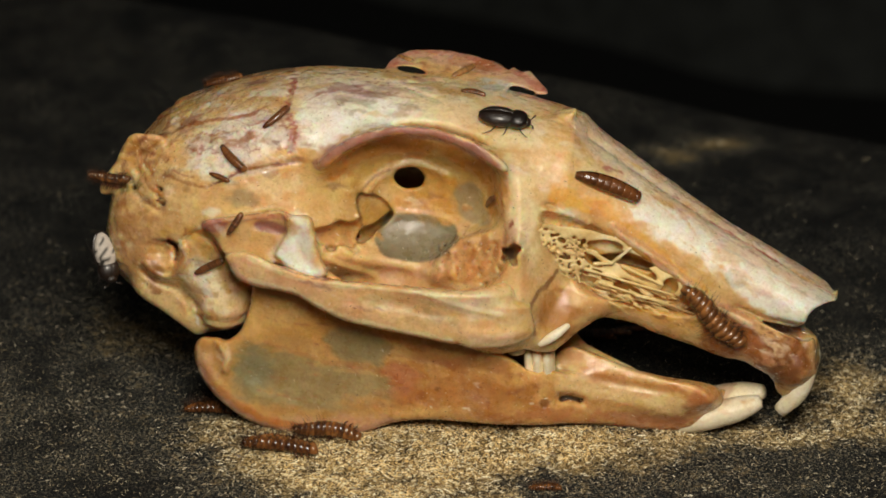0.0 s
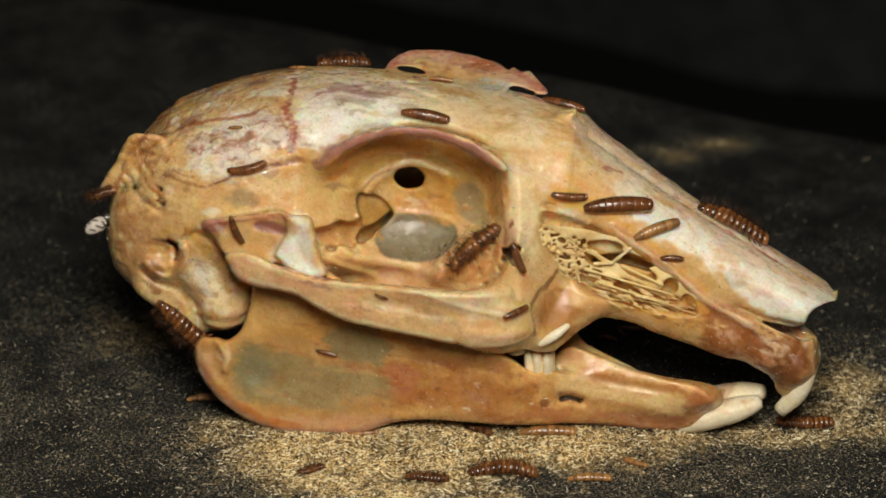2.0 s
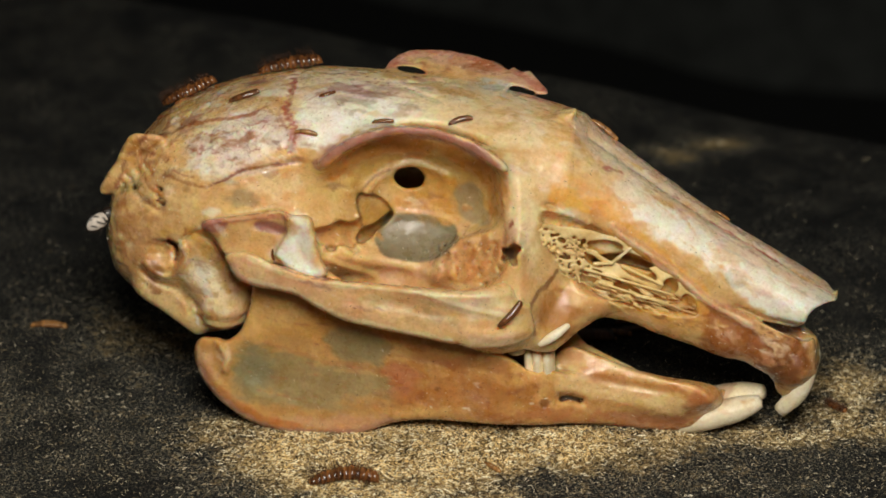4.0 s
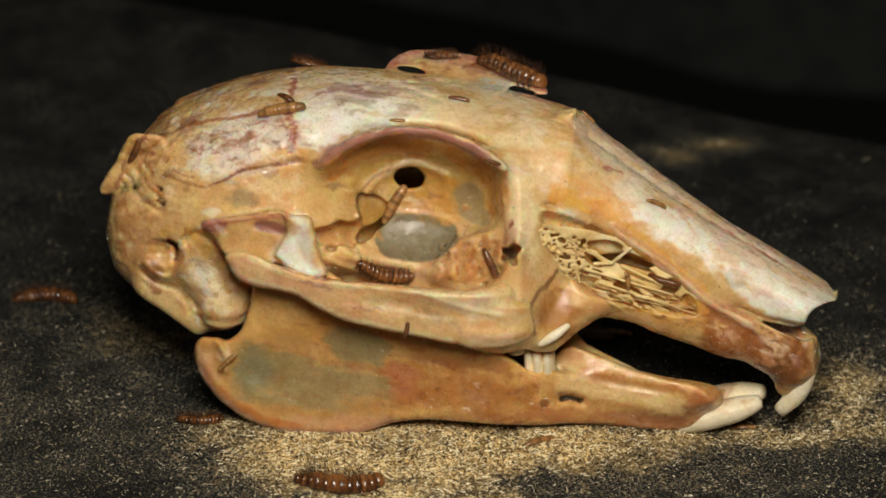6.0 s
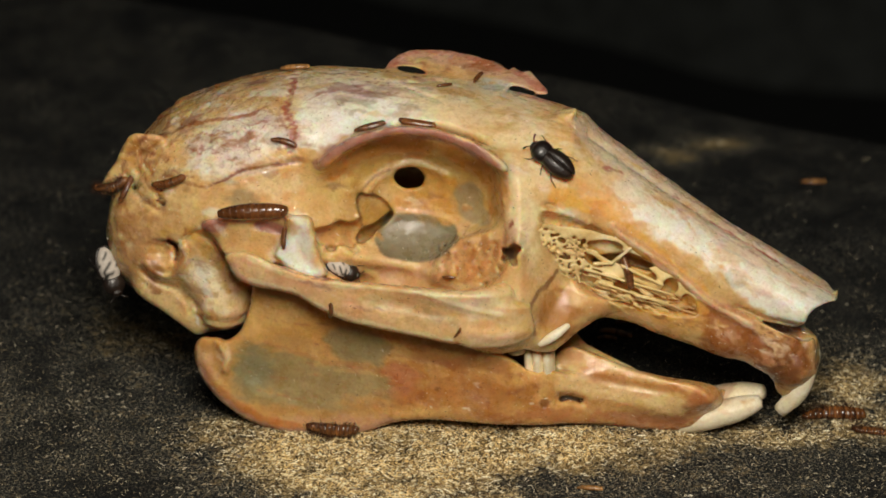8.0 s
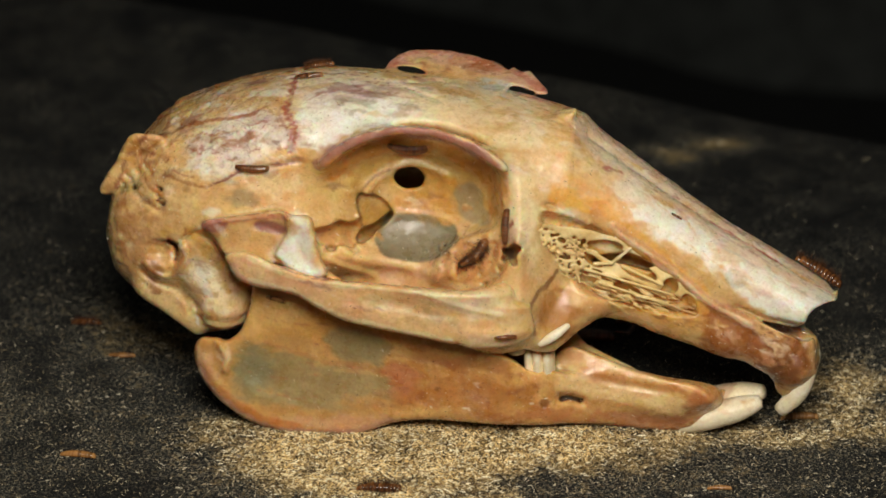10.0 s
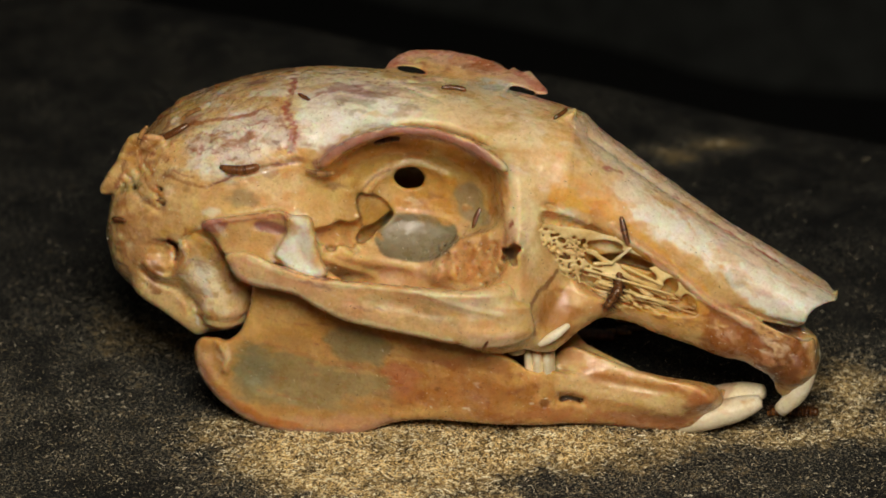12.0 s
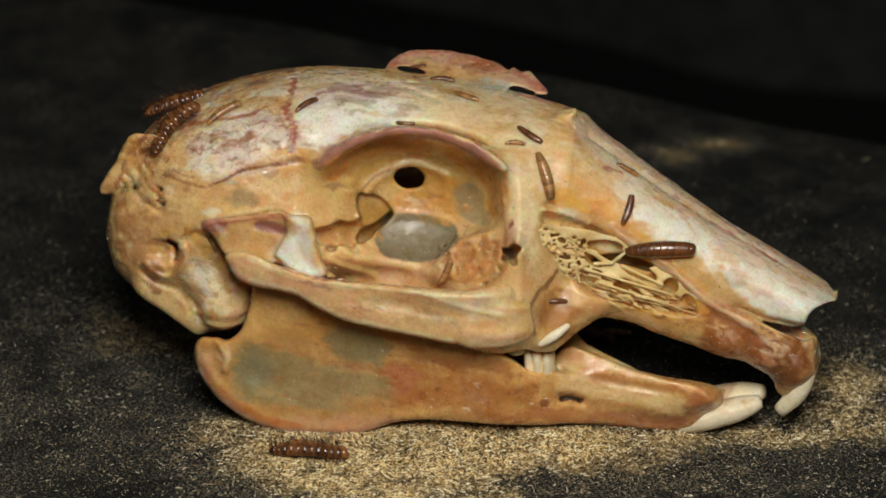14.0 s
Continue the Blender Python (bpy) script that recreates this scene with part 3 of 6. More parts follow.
    s.scatter(2, 30, (CREAM, PURPLE, WHITE, IVORY, GREY), 640, 165, 150, 40, 6, 20, 2.0, 4, 0.45)
    s.scatter(3, 34, (OCHRE, RUST, IVORY, BROWN, CREAM), 255, 380, 45, 150, 5, 15, 1.2, 60, 0.55)
    s.scatter(4, 44, (OCHRE, BROWN, ORANGE, CREAM, RUST), 700, 345, 130, 80, 3, 14, 1.6, 10, 0.45)
    s.line(CREAM, [(655, 335), (690, 305), (730, 285), (770, 300)], 0.3, 0.6, 1.4)
    s.line(BROWN, [(640, 395), (632, 360), (640, 338), (665, 312), (690, 300)], 0.25, 0.6, 0.8)
    s.scatter(5, 34, (IVORY, CREAM, WHITE, OCHRE, CREAM), 940, 250, 110, 60, 6, 18, 3.0, 30, 0.28)
    s.scatter(6, 30, (WHITE, ORANGE, PEACH, CREAM, OCHRE), 1130, 370, 130, 45, 5, 15, 3.4, 38, 0.32)
    s.scatter(7, 34, (WHITE, CREAM, WHITE, (0.66, 0.62, 0.58), OCHRE, PEACH), 1340, 480, 130, 55, 4, 12, 3.2, 36, 0.3)
    s.scatter(8, 80, (BROWN, PEACH, RUST, (0.70, 0.50, 0.38), PURPLE, (0.62, 0.38, 0.22)), 1340, 615, 100, 45, 2, 9, 1.8, 40, 0.6)
    s.scatter(18, 50, (BROWN, OCHRE, (0.80, 0.62, 0.36), RUST), 1180, 560, 130, 28, 2, 7, 2.6, 20, 0.5)
    s.scatter(19, 30, ((0.86, 0.72, 0.60), RUST), 1385, 615, 45, 24, 2, 6, 1.6, 40, 0.7)
    s.scatter(9, 26, (CREAM, OCHRE, PEACH, WHITE), 375, 500, 60, 70, 6, 16, 1.3, 60, 0.5)
    s.scatter(10, 26, (RUST, BROWN, PEACH, IVORY), 832, 465, 60, 40, 4, 11, 1.4, 80, 0.6)
    s.scatter(11, 20, (CREAM, WHITE, PEACH, OCHRE), 870, 565, 70, 45, 6, 18, 1.8, 5, 0.45)
    s.scatter(12, 20, (RED, RUST, PEACH, RUST), 830, 112, 130, 22, 5, 14, 2.0, 12, 0.5)
    # long fine streaks of the snout
    for down, colour, x0, x1, amount in ((2, (0.52, 0.14, 0.12), 1190, 1475, 0.8), (14, (0.60, 0.36, 0.32), 1150, 1440, 0.5), (-12, (0.62, 0.40, 0.33), 1100, 1400, 0.5),
                                         (34, (0.66, 0.60, 0.56), 1260, 1440, 0.6), (70, (0.78, 0.48, 0.22), 1180, 1290, 0.5), (-22, (0.60, 0.48, 0.36), 1060, 1300, 0.4)):
        points = [(x, np.interp(x, [1040, 1160, 1270, 1380, 1475], [240, 325, 398, 462, 520]) + down) for x in np.linspace(x0, x1, 6)]
        s.line(colour, points, 0.1, amount, 0.7)
    s.line((0.74, 0.43, 0.12), [(1075, 412), (1140, 463), (1200, 510), (1245, 552)], 0.55, 0.75, 0.5)
    s.line((0.88, 0.66, 0.50), [(1092, 412), (1150, 455), (1210, 500), (1260, 540), (1335, 580)], 0.3, 0.85, 0.3)
    s.line((0.80, 0.46, 0.14), [(1000, 318), (1050, 340), (1100, 372), (1130, 402)], 0.5, 0.5, 0.8)
    # three small holes behind the temple, their shade painted in
    for x, y in ((283, 334), (281, 348), (285, 361)):
        s.patch(HOLE_SHADE, x, y, 5, 3, 25, 0.8, 0.3)
    return s


def build_cranium(skull):
    c = Solid(-44, 50, -20, -21, 27, 0.23)
    brain = c.sections([(214, 330, 430, 6), (236, 244, 480, 9.5), (300, 184, 500, 12), (360, 152, 505, 13), (430, 130, 505, 13.5),
                        (520, 118, 500, 13.3), (600, 119, 490, 12.7), (680, 126, 480, 12), (760, 138, 480, 11.6), (850, 163, 490, 11),
                        (930, 190, 510, 9.6), (1000, 235, 490, 7)])
    snout = c.sections(SNOUT, 3.0)
    c.join(brain, 0.5)
    c.join(snout, 3.0)
    # premaxilla, curling down to the incisors
    bend = [at(1180, 534, -4.0), at(1290, 580, -3.2), at(1370, 612, -2.4), at(1402, 640, -1.8), at(1394, 680, -1.4)]
    for i, (ra, rb) in enumerate(((3.4, 3.0), (3.0, 2.9), (2.9, 2.6), (2.6, 1.5))):
        c.join(c.rod(bend[i], bend[i + 1], ra, rb), 1.2)
    c.join(c.rod(at(1425, 600, -1.6), at(1424, 655, -1.6), 1.2, 1.3), 0.8)
    c.join(c.rod(at(998, 212, -0.5), at(1013, 202, -0.5), 0.8, 0.35), 0.8)
    # nose opening
    c.cut(c.slab([(1424, 581), (1433, 556), (1452, 541), (1486, 532), (1535, 540), (1535, 690), (1449, 655), (1445, 610), (1434, 588)], -9, 1), 0.3)
    c.cut(c.rod(at(1460, 562), at(1330, 510), 2.2, 1.8), 0.4)
    # orbit and its roof
    c.cut(c.ball(at(738, 375, -14), (12.2, 10.8, 10.2)), 1.0)
    c.cut(c.ball(at(650, 375, -17), (14.0, 9.0, 8.0)), 3.0)
    c.f = np.maximum(c.f, -(brain + 1.6 + np.maximum(0, (c.x + 19) * 0.7)))
    # ear capsule, ear opening, hook behind it, neck ridge
    c.join(c.slab([(207, 375), (222, 470), (262, 532), (300, 546), (330, 572), (358, 587), (425, 578), (440, 545), (432, 500), (400, 450), (345, 400), (290, 370)],
                  -11.0, -4, 2.4), 2.0)
    c.join(c.rod(at(352, 448, -10.2), at(394, 533, -10.0), 2.7, 3.3), 0.9)
    c.join(c.ball(at(290, 456, -10.4), (2.7, 2.0, 2.5)), 0.9)
    c.cut(c.ball(at(286, 450, -12.9), (1.75, 1.5, 1.6)), 0.5)
    c.press([(258, 466), (274, 486), (300, 490), (318, 476), (328, 452), (322, 430)], 0.32, -0.45)
    c.press([(298, 426), (309, 433), (314, 447), (311, 462)], 0.22, 1.5)
    c.press([(252, 478), (275, 497), (305, 508), (330, 526), (350, 545)], 0.4, 0.55)
    c.join(c.rod(at(262, 505, -9.8), at(350, 578, -9.6), 1.5, 0.9), 1.2)
    c.press([(318, 430), (346, 412), (374, 428), (398, 462), (414, 492)], 0.35, 0.6)
    c.press([(352, 405), (385, 448), (400, 470)], 0.3, -0.35)
    c.press([(325, 528), (333, 540), (336, 552)], 0.2, 0.5)
    c.press([(352, 560), (400, 572), (432, 560)], 0.4, 0.3)
    c.press([(345, 470), (360, 500), (350, 530)], 0.9, 0.35)
    # root of the cheekbone behind the orbit
    c.join(c.slab([(362, 396), (420, 384), (490, 376), (514, 384), (522, 402), (505, 440), (480, 468), (408, 456), (380, 420)], -16.4, -11), 0.7)
    c.join(c.slab([(506, 384), (545, 384), (556, 412), (560, 450), (577, 480), (562, 493), (520, 483), (487, 456), (494, 432), (504, 414), (504, 396)],
                  -17.6, -11.5, 1.3), 0.8)
    c.press([(526, 420), (530, 445), (548, 470)], 0.7, 0.8)
    c.press([(545, 392), (553, 430), (560, 458), (574, 482)], 0.6, -0.3)
    c.press([(492, 452), (525, 478), (562, 490)], 0.35, -0.4)
    c.press([(455, 398), (476, 402), (500, 412)], 0.55, 0.7)
    c.press([(364, 396), (420, 388), (470, 384)], 0.3, -0.35)
    c.press([(474, 377), (497, 377), (512, 390)], 0.22, -0.4)
    # cheek in front of the orbit, tooth socket bulge, palate
    c.join(c.slab([(893, 300), (1005, 330), (1000, 420), (985, 520), (950, 596), (905, 616), (850, 614), (868, 565), (905, 520), (893, 420)],
                  (np.interp(c.py, [300, 360, 420, 540], [-8.6, -10.6, -12.0, -14.6]) + np.clip((c.px - 920) / 16, 0, 6)).astype(np.float32), -5, 2.6), 3.5)
    c.join(c.slab([(760, 514), (820, 518), (905, 520), (940, 540), (944, 590), (900, 614), (840, 612), (800, 596), (770, 560)],
                  np.interp(c.px, [750, 800, 860, 905, 945], [-15.6, -15.8, -15.0, -13.9, -12.8]).astype(np.float32), -12.0, 1.0), 2.4)
    c.join(c.slab([(765, 500), (775, 455), (810, 425), (890, 412), (895, 505), (830, 514)], -10.4, -5, 1.6), 1.8)
    c.join(c.rod(at(640, 490, -5), at(930, 545, -7.5), 3.0, 4.0), 1.5)
    c.join(c.rod(at(1030, 530, -7.2), at(968, 590, -9.8), 2.6, 2.1), 2.2)
    c.join(c.slab([(918, 420), (918, 532), (815, 530), (860, 509), (886, 488), (899, 462)], -13.6, -8, 1.5), 1.6)
    c.cut(c.slab([(884, 440), (892, 450), (888, 463), (900, 458), (906, 471), (917, 468), (913, 453), (924, 440), (909, 431), (898, 440)], -18, -8.5, 0.2, 3), 0.25)
    # orbit openings
    c.cut(c.slab([(697, 316), (706, 297), (735, 295), (751, 312), (744, 330), (715, 332)], -14, 1), 0.3)
    c.cut(c.slab([(553, 407), (580, 400), (602, 390), (618, 394), (635, 384), (629, 362), (634, 342), (652, 340), (676, 352), (694, 374), (672, 396), (640, 428),
                  (600, 434), (566, 434)], -15, np.interp(c.px, [555, 600, 640, 690], [-7.2, -6.2, -4.8, -3.8]).astype(np.float32), 0.3, 2), 0.25)
    c.cut(c.slab([(630, 424), (640, 404), (664, 394), (690, 374), (697, 380), (674, 402), (645, 429)], -15, -0.5, 0.2), 0.2)
    c.press([(582, 440), (590, 441)], 0.3, 1.1)
    c.press([(612, 420), (618, 432), (632, 446)], 0.35, 0.5)
    c.press([(560, 446), (600, 470), (660, 488)], 0.4, -0.3)
    c.press([(640, 390), (650, 340), (690, 300), (740, 290), (790, 312)], 0.5, -0.5)
    c.press([(600, 300), (680, 268), (770, 270), (840, 300)], 0.5, -0.35)
    c.press([(660, 430), (690, 385), (770, 385), (812, 420), (790, 455), (700, 462)], 0.8, 0.25, True)
    rng = random.Random(4)
    for i in range(30):
        x, y = rng.uniform(768, 892), rng.uniform(424, 506)
        c.press([(x, y), (x + rng.uniform(-3, 3), y + rng.uniform(1, 5))], rng.uniform(0.12, 0.2), rng.uniform(0.3, 0.7))
    for x, y, down in ((776, 470, 28), (800, 446, 45), (832, 425, 60), (846, 430, 40), (862, 422, 58), (880, 430, 40)):
        c.press([(x, y), (x + 2, y + down * 0.5), (x - 2, y + down)], 0.5, -0.3)
    c.press([(664, 412), (690, 378), (770, 381), (800, 394), (813, 420), (786, 452)], 0.15, -0.15)
    for x, y in ((283, 334), (281, 348), (285, 361)):
        c.press([(x - 4, y - 2), (x + 4, y + 2)], 0.15, 1.3)
    # sutures, ridges of the snout
    c.press([(518, 150), (508, 190), (520, 225), (512, 268)], 0.3, 0.25)
    c.press([(372, 330), (420, 308), (470, 296), (530, 284)], 0.3, 0.25)
    c.press([(430, 150), (520, 132), (620, 134), (700, 150), (775, 178)], 0.25, 0.25)
    c.press([(1040, 240), (1160, 325), (1270, 398), (1380, 462), (1475, 520)], 0.25, 0.3)
    c.press([(1085, 405), (1180, 470), (1250, 530), (1330, 575)], 0.45, -0.55)
    c.press([(232, 250), (250, 300), (240, 340), (285, 372)], 0.4, 0.35)
    c.press([(300, 200), (290, 240), (250, 270)], 0.6, -0.25)
    c.press([(1305, 545), (1360, 566), (1425, 580)], 0.3, 0.8)
    c.cut(c.slab([(1340, 566), (1384, 576), (1424, 582), (1438, 596), (1424, 604), (1394, 592)], -9, -0.6, 0.2), 0.3)
    # fenestrated side of the snout
    c.press(WINDOW, 1.2, 1.5, True)
    c.cut(c.slab([(1046, 458), (1072, 451), (1110, 450), (1140, 460), (1162, 474), (1150, 480), (1100, 466), (1062, 470)], -12, -2.0, 0.3), 0.4)
    for points in ([(955, 396), (990, 408), (1030, 405), (1045, 395)], [(962, 372), (1000, 380), (1040, 398)], [(985, 380), (990, 395), (985, 408)], [(1015, 385), (1010, 398), (1018, 408)]):
        c.press(points, 0.22, -0.45)
    c.press([(966, 362), (980, 365)], 0.25, 0.9)
    # brow plates and neck spike, each side by itself
    c.far = c.f.copy()
    c.join(c.slab([(568, 286), (610, 252), (680, 228), (760, 228), (840, 252), (894, 292), (887, 302), (828, 266), (760, 242), (690, 240), (622, 262), (576, 296)],
                  -12.1, -8.5, 0.45), 2.2)
    c.join(c.slab([(179, 334), (190, 312), (208, 284), (222, 256), (240, 238), (290, 250), (262, 330), (216, 352), (200, 343), (184, 343)], -8.2, -5, 0.35), 0.7)
    for x, y in ((222, 308), (230, 316), (216, 322), (238, 330), (244, 300)):
        c.press([(x, y), (x + 3, y + 4)], 0.22, 1.0)
    c.press([(248, 262), (256, 290), (268, 310)], 0.25, 0.5)
    near = c.f
    c.f = c.far
    c.cut(c.slab([(1424, 576), (1440, 552), (1456, 541), (1484, 532), (1535, 545), (1535, 690), (1458, 655), (1452, 610), (1438, 588)], -9, 1, mirrored=True), 0.3)
    brow = c.slab([(684, 122), (705, 99), (750, 89), (810, 96), (880, 114), (900, 125), (908, 120), (925, 128), (936, 126), (950, 140), (970, 164), (950, 166), (940, 160), (905, 152), (880, 175), (830, 188),
                   (780, 172), (756, 132), (720, 123)], -20, 0, 0.3, mirrored=True)[0]
    level = at(810, 100, 11.0)[2] + (np.abs(c.y) - 11.0) * 0.15
    c.join(np.maximum(brow, np.abs(c.z - level) - 0.7), 0.5)
    c.cut(c.slab([(692, 316), (704, 294), (737, 292), (755, 312), (746, 333), (713, 335)], -22, 1, 0.3, mirrored=True), 0.3)
    c.cut(c.slab([(698, 119), (728, 118), (758, 130), (722, 127)], -20, -3, 0.2, mirrored=True), 0.2)
    c.far, c.f = c.f, near
    return bone_part("cranium", c.mesh("cranium", cranium_stains_and_shade()), skull, "ivory braincase and snout with red-brown sutures"), snout


SNOUT = [(780, 185, 500, 8), (880, 186, 530, 9.6), (960, 194, 545, 9.4), (1015, 208, 545, 8.8), (1060, 243, 546, 8.2), (1130, 293, 560, 7.5),
         (1200, 343, 584, 6.8), (1290, 404, 610, 6), (1380, 456, 600, 5.2), (1465, 507, 590, 4.5), (1482, 522, 575, 4.2)]
WINDOW = [(958, 372), (1040, 388), (1105, 428), (1160, 468), (1210, 505), (1240, 552), (1200, 562), (1080, 538), (1030, 520), (1000, 480), (985, 462), (955, 425)]

LACE = [(955, 402), (985, 405), (1040, 412), (1105, 432), (1160, 468), (1210, 505), (1240, 552), (1200, 562), (1080, 538), (1030, 520), (1000, 480), (985, 462), (955, 425)]


def build_cheekbone(skull):
    c = Solid(-28, 16, -21, -16, 8, 0.22)
    bow = np.interp(c.px, [400, 500, 700, 800, 850, 905, 945], [-16.6, -17.6, -17.6, -17.0, -16.0, -14.6, -12.9]).astype(np.float32)
    # the front end sinks into the cheek
    bow = bow + (np.clip((c.px - 850) / 60, 0, 1) * np.clip((545 - c.py) / 50, 0, 1) * 3.4).astype(np.float32)
    c.join(c.slab([(400, 452), (440, 447), (490, 470), (570, 494), (700, 507), (820, 516), (878, 504), (905, 493), (930, 490), (944, 515), (940, 545), (944, 588), (905, 612),
                   (840, 617), (800, 606), (700, 585), (620, 568), (570, 546), (520, 518), (440, 500), (412, 478)], bow - 1.2, bow + 1.3, 1.0), 0.3)
    c.press([(490, 476), (570, 498), (700, 512), (820, 524), (900, 520)], 0.45, -0.4)
    c.press([(720, 518), (800, 532), (880, 528), (925, 500)], 0.8, -0.35)
    c.press([(412, 478), (440, 500), (520, 518), (570, 546), (620, 567), (700, 585), (800, 606)], 0.35, -0.35)
    c.press([(830, 590), (880, 596), (930, 588)], 0.7, -0.35)
    c.press([(600, 540), (700, 560), (780, 575), (840, 560), (740, 530), (640, 520)], 1.4, 0.6, True)
    c.press([(750, 522), (830, 548), (890, 560)], 0.35, -0.3)
    s = BoneColours((0.82, 0.58, 0.32))
    s.vein(640, 560, 150, 25, 0.3)
    s.patch(PEACH, 520, 500, 100, 30, 25, 0.6)
    s.patch(CREAM, 830, 545, 90, 22, 12, 0.6)
    s.patch(GREY, 770, 560, 50, 14, 8, 0.3)
    s.patch(CREAM, 850, 540, 80, 22, 5, 0.7)
    s.patch(PEACH, 640, 558, 70, 14, 15, 0.45)
    # pale patch painting the highlight on the lower front bulge
    s.patch((0.88, 0.68, 0.50), 880, 601, 60, 14, 0, 0.6)
    s.area(CREAM, [(690, 510), (820, 518), (900, 514), (925, 500), (930, 522), (880, 542), (790, 530)], 0.85, 0.7, 0.4)
    s.area((0.50, 0.40, 0.22), [(700, 552), (760, 548), (815, 566), (800, 580), (730, 574)], 0.4, 0.8, 0.5)
    s.line((0.74, 0.42, 0.30), [(408, 470), (440, 500), (520, 519), (570, 546), (620, 567)], 0.3, 0.7, 0.6)
    s.patch(IVORY, 700, 512, 120, 10, 5, 0.6)
    s.line(PURPLE, [(480, 460), (520, 482), (570, 494), (640, 498), (700, 505)], 0.13, 0.85, 0.4)
    # edge highlight painted along the upper ridge
    s.line(CREAM, [(440, 455), (520, 492), (600, 506), (760, 520), (880, 522)], 0.3, 0.7, 0.5)
    s.patch(CREAM, 690, 540, 60, 9, 12, 0.6)
    # pale rim painted for light showing through the thin lower edge
    s.line(CREAM, [(440, 500), (520, 519), (570, 546), (620, 567), (700, 584), (800, 606)], 0.35, 0.7, 0.6)
    s.patch(OCHRE, 930, 540, 30, 60, 0, 0.35)
    s.scatter(21, 40, (CREAM, PEACH, IVORY, TAN, OCHRE, PURPLE), 640, 540, 200, 40, 4, 14, 2.6, 14, 0.38)
    me = c.mesh("cheekbone", s, both=False)
    near = bone_part("cheekbone", me, skull, "tan arched cheekbone with a thin rim")
    other = me.copy()
    other.transform(Matrix.Diagonal((1, -1, 1, 1)))
    other.flip_normals()
    ob = new("cheekbone", other)
    ob.parent = skull
    return near


def build_lattice(cranium):
    """Lacework of thin bone struts over the hollow side of the snout."""
    c = Solid(11, 34, -11, -7, 13, 0.115)
    skin = c.sections(SNOUT, 3.0)
    edge = sample(line_table(LACE, True), c.px, c.py) - 0.3
    near = np.where(c.y < -2.0, -9, 9).astype(np.float32)
    rng = random.Random(5)
    c.f = np.maximum(np.maximum(np.abs(skin + np.interp(c.px, [950, 990, 1050, 1110], [-1.0, -0.4, 0.12, 0.32]).astype(np.float32) + 0.2 * np.sin(c.px * 0.06) * np.sin(c.py * 0.11)) - 0.32, edge), near)

    live = np.nonzero(c.f < 0.6)
    value, px, py = c.f[live], c.px[live], c.py[live]

    def hole(x, y, rx, ry, turn):
        a, b = (px - x) * G, (py - y) * G
        ca, sa = math.cos(radians(turn)), math.sin(radians(turn))
        q = np.sqrt(((a * ca + b * sa) / rx) ** 2 + ((b * ca - a * sa) / ry) ** 2)
        g = (1 - q) * min(rx, ry)
        h = np.clip(0.5 - 0.5 * (value - g) / 0.22, 0, 1)
        value[:] = value + (g - value) * h + 0.22 * h * (1 - h)

    hole(1108, 458, 3.4, 0.75, 14)
    hole(1072, 436, 2.0, 0.7, 6)
    hole(1130, 480, 2.3, 0.8, 25)
    hole(1186, 508, 0.9, 1.0, 20)
    hole(1050, 462, 1.2, 0.5, 30)
    hole(1218, 530, 0.7, 0.5, 30)
    taken = []
    for i in range(900):
        x, y = rng.uniform(952, 1046), rng.uniform(398, 520)
        r = rng.choice((0.12, 0.16, 0.2, 0.28, 0.38))
        if y > 400 + (x - 952) * 0.32 and all(math.hypot(x - a, (y - b) * 1.15) * G > r + c_ + 0.13 for a, b, c_ in taken):
            taken.append((x, y, r))
            hole(x, y, r * rng.uniform(0.9, 1.6), r * rng.uniform(0.6, 1.0), rng.uniform(-50, 50))
    taken = []
    for i in range(1500):
        x = rng.uniform(1036, 1240)
        y = 474 + (x - 1036) * 0.30 + rng.uniform(0, 62) * np.interp(x, [1036, 1100, 1240], [0.7, 1.0, 0.45])
        r = rng.uniform(0.3, 1.3)
        if all(abs(x - a) * G > r + c_ + 0.1 or abs(y - b - (x - a) * 0.34) * G > 0.27 for a, b, c_ in taken):
            taken.append((x, y, r))
            hole(x, y, r, rng.uniform(0.06, 0.2), rng.uniform(10, 30))
    c.f[live] = value
    for a, b, wide in (((1052, 467), (1082, 466), 0.2), ((1082, 466), (1116, 440), 0.17), ((1012, 450), (1026, 500), 0.18), ((988, 470), (996, 508), 0.16),
                       ((970, 436), (1032, 452), 0.2), ((1040, 478), (1190, 522), 0.16), ((1100, 470), (1172, 505), 0.2), ((1060, 500), (1230, 556), 0.15)):
        ya, yb = (-np.interp(p[0], [950, 1060, 1130, 1240], [9.6, 8.3, 7.6, 6.6]) for p in (a, b))
        c.join(c.rod(at(*a, ya), at(*b, yb), wide, wide * 0.9), 0.25)
    for i in range(60):
        x, run = rng.uniform(1030, 1200), rng.uniform(14, 60)
        y, tilt = 476 + (x - 1030) * 0.33 + rng.uniform(0, 46), rng.uniform(0.18, 0.6)
        depth = rng.uniform(-0.5, 0.25)
        ya, yb = (-np.interp(q, [950, 1060, 1130, 1240], [9.6, 8.3, 7.6, 6.6]) - depth for q in (x, x + run))
        c.join(c.rod(at(x, y, ya), at(x + run, y + run * tilt, yb), rng.uniform(0.045, 0.085), 0.045), 0.14)
    for i in range(30):
        x, y, turn = rng.uniform(962, 1030), rng.uniform(425, 505), rng.uniform(0, math.pi)
        run = rng.uniform(12, 34)
        ya, yb = (-np.interp(q, [950, 1060, 1130, 1240], [9.6, 8.3, 7.6, 6.6]) + rng.uniform(-0.3, 0.3) for q in (x, x + run * math.cos(turn)))
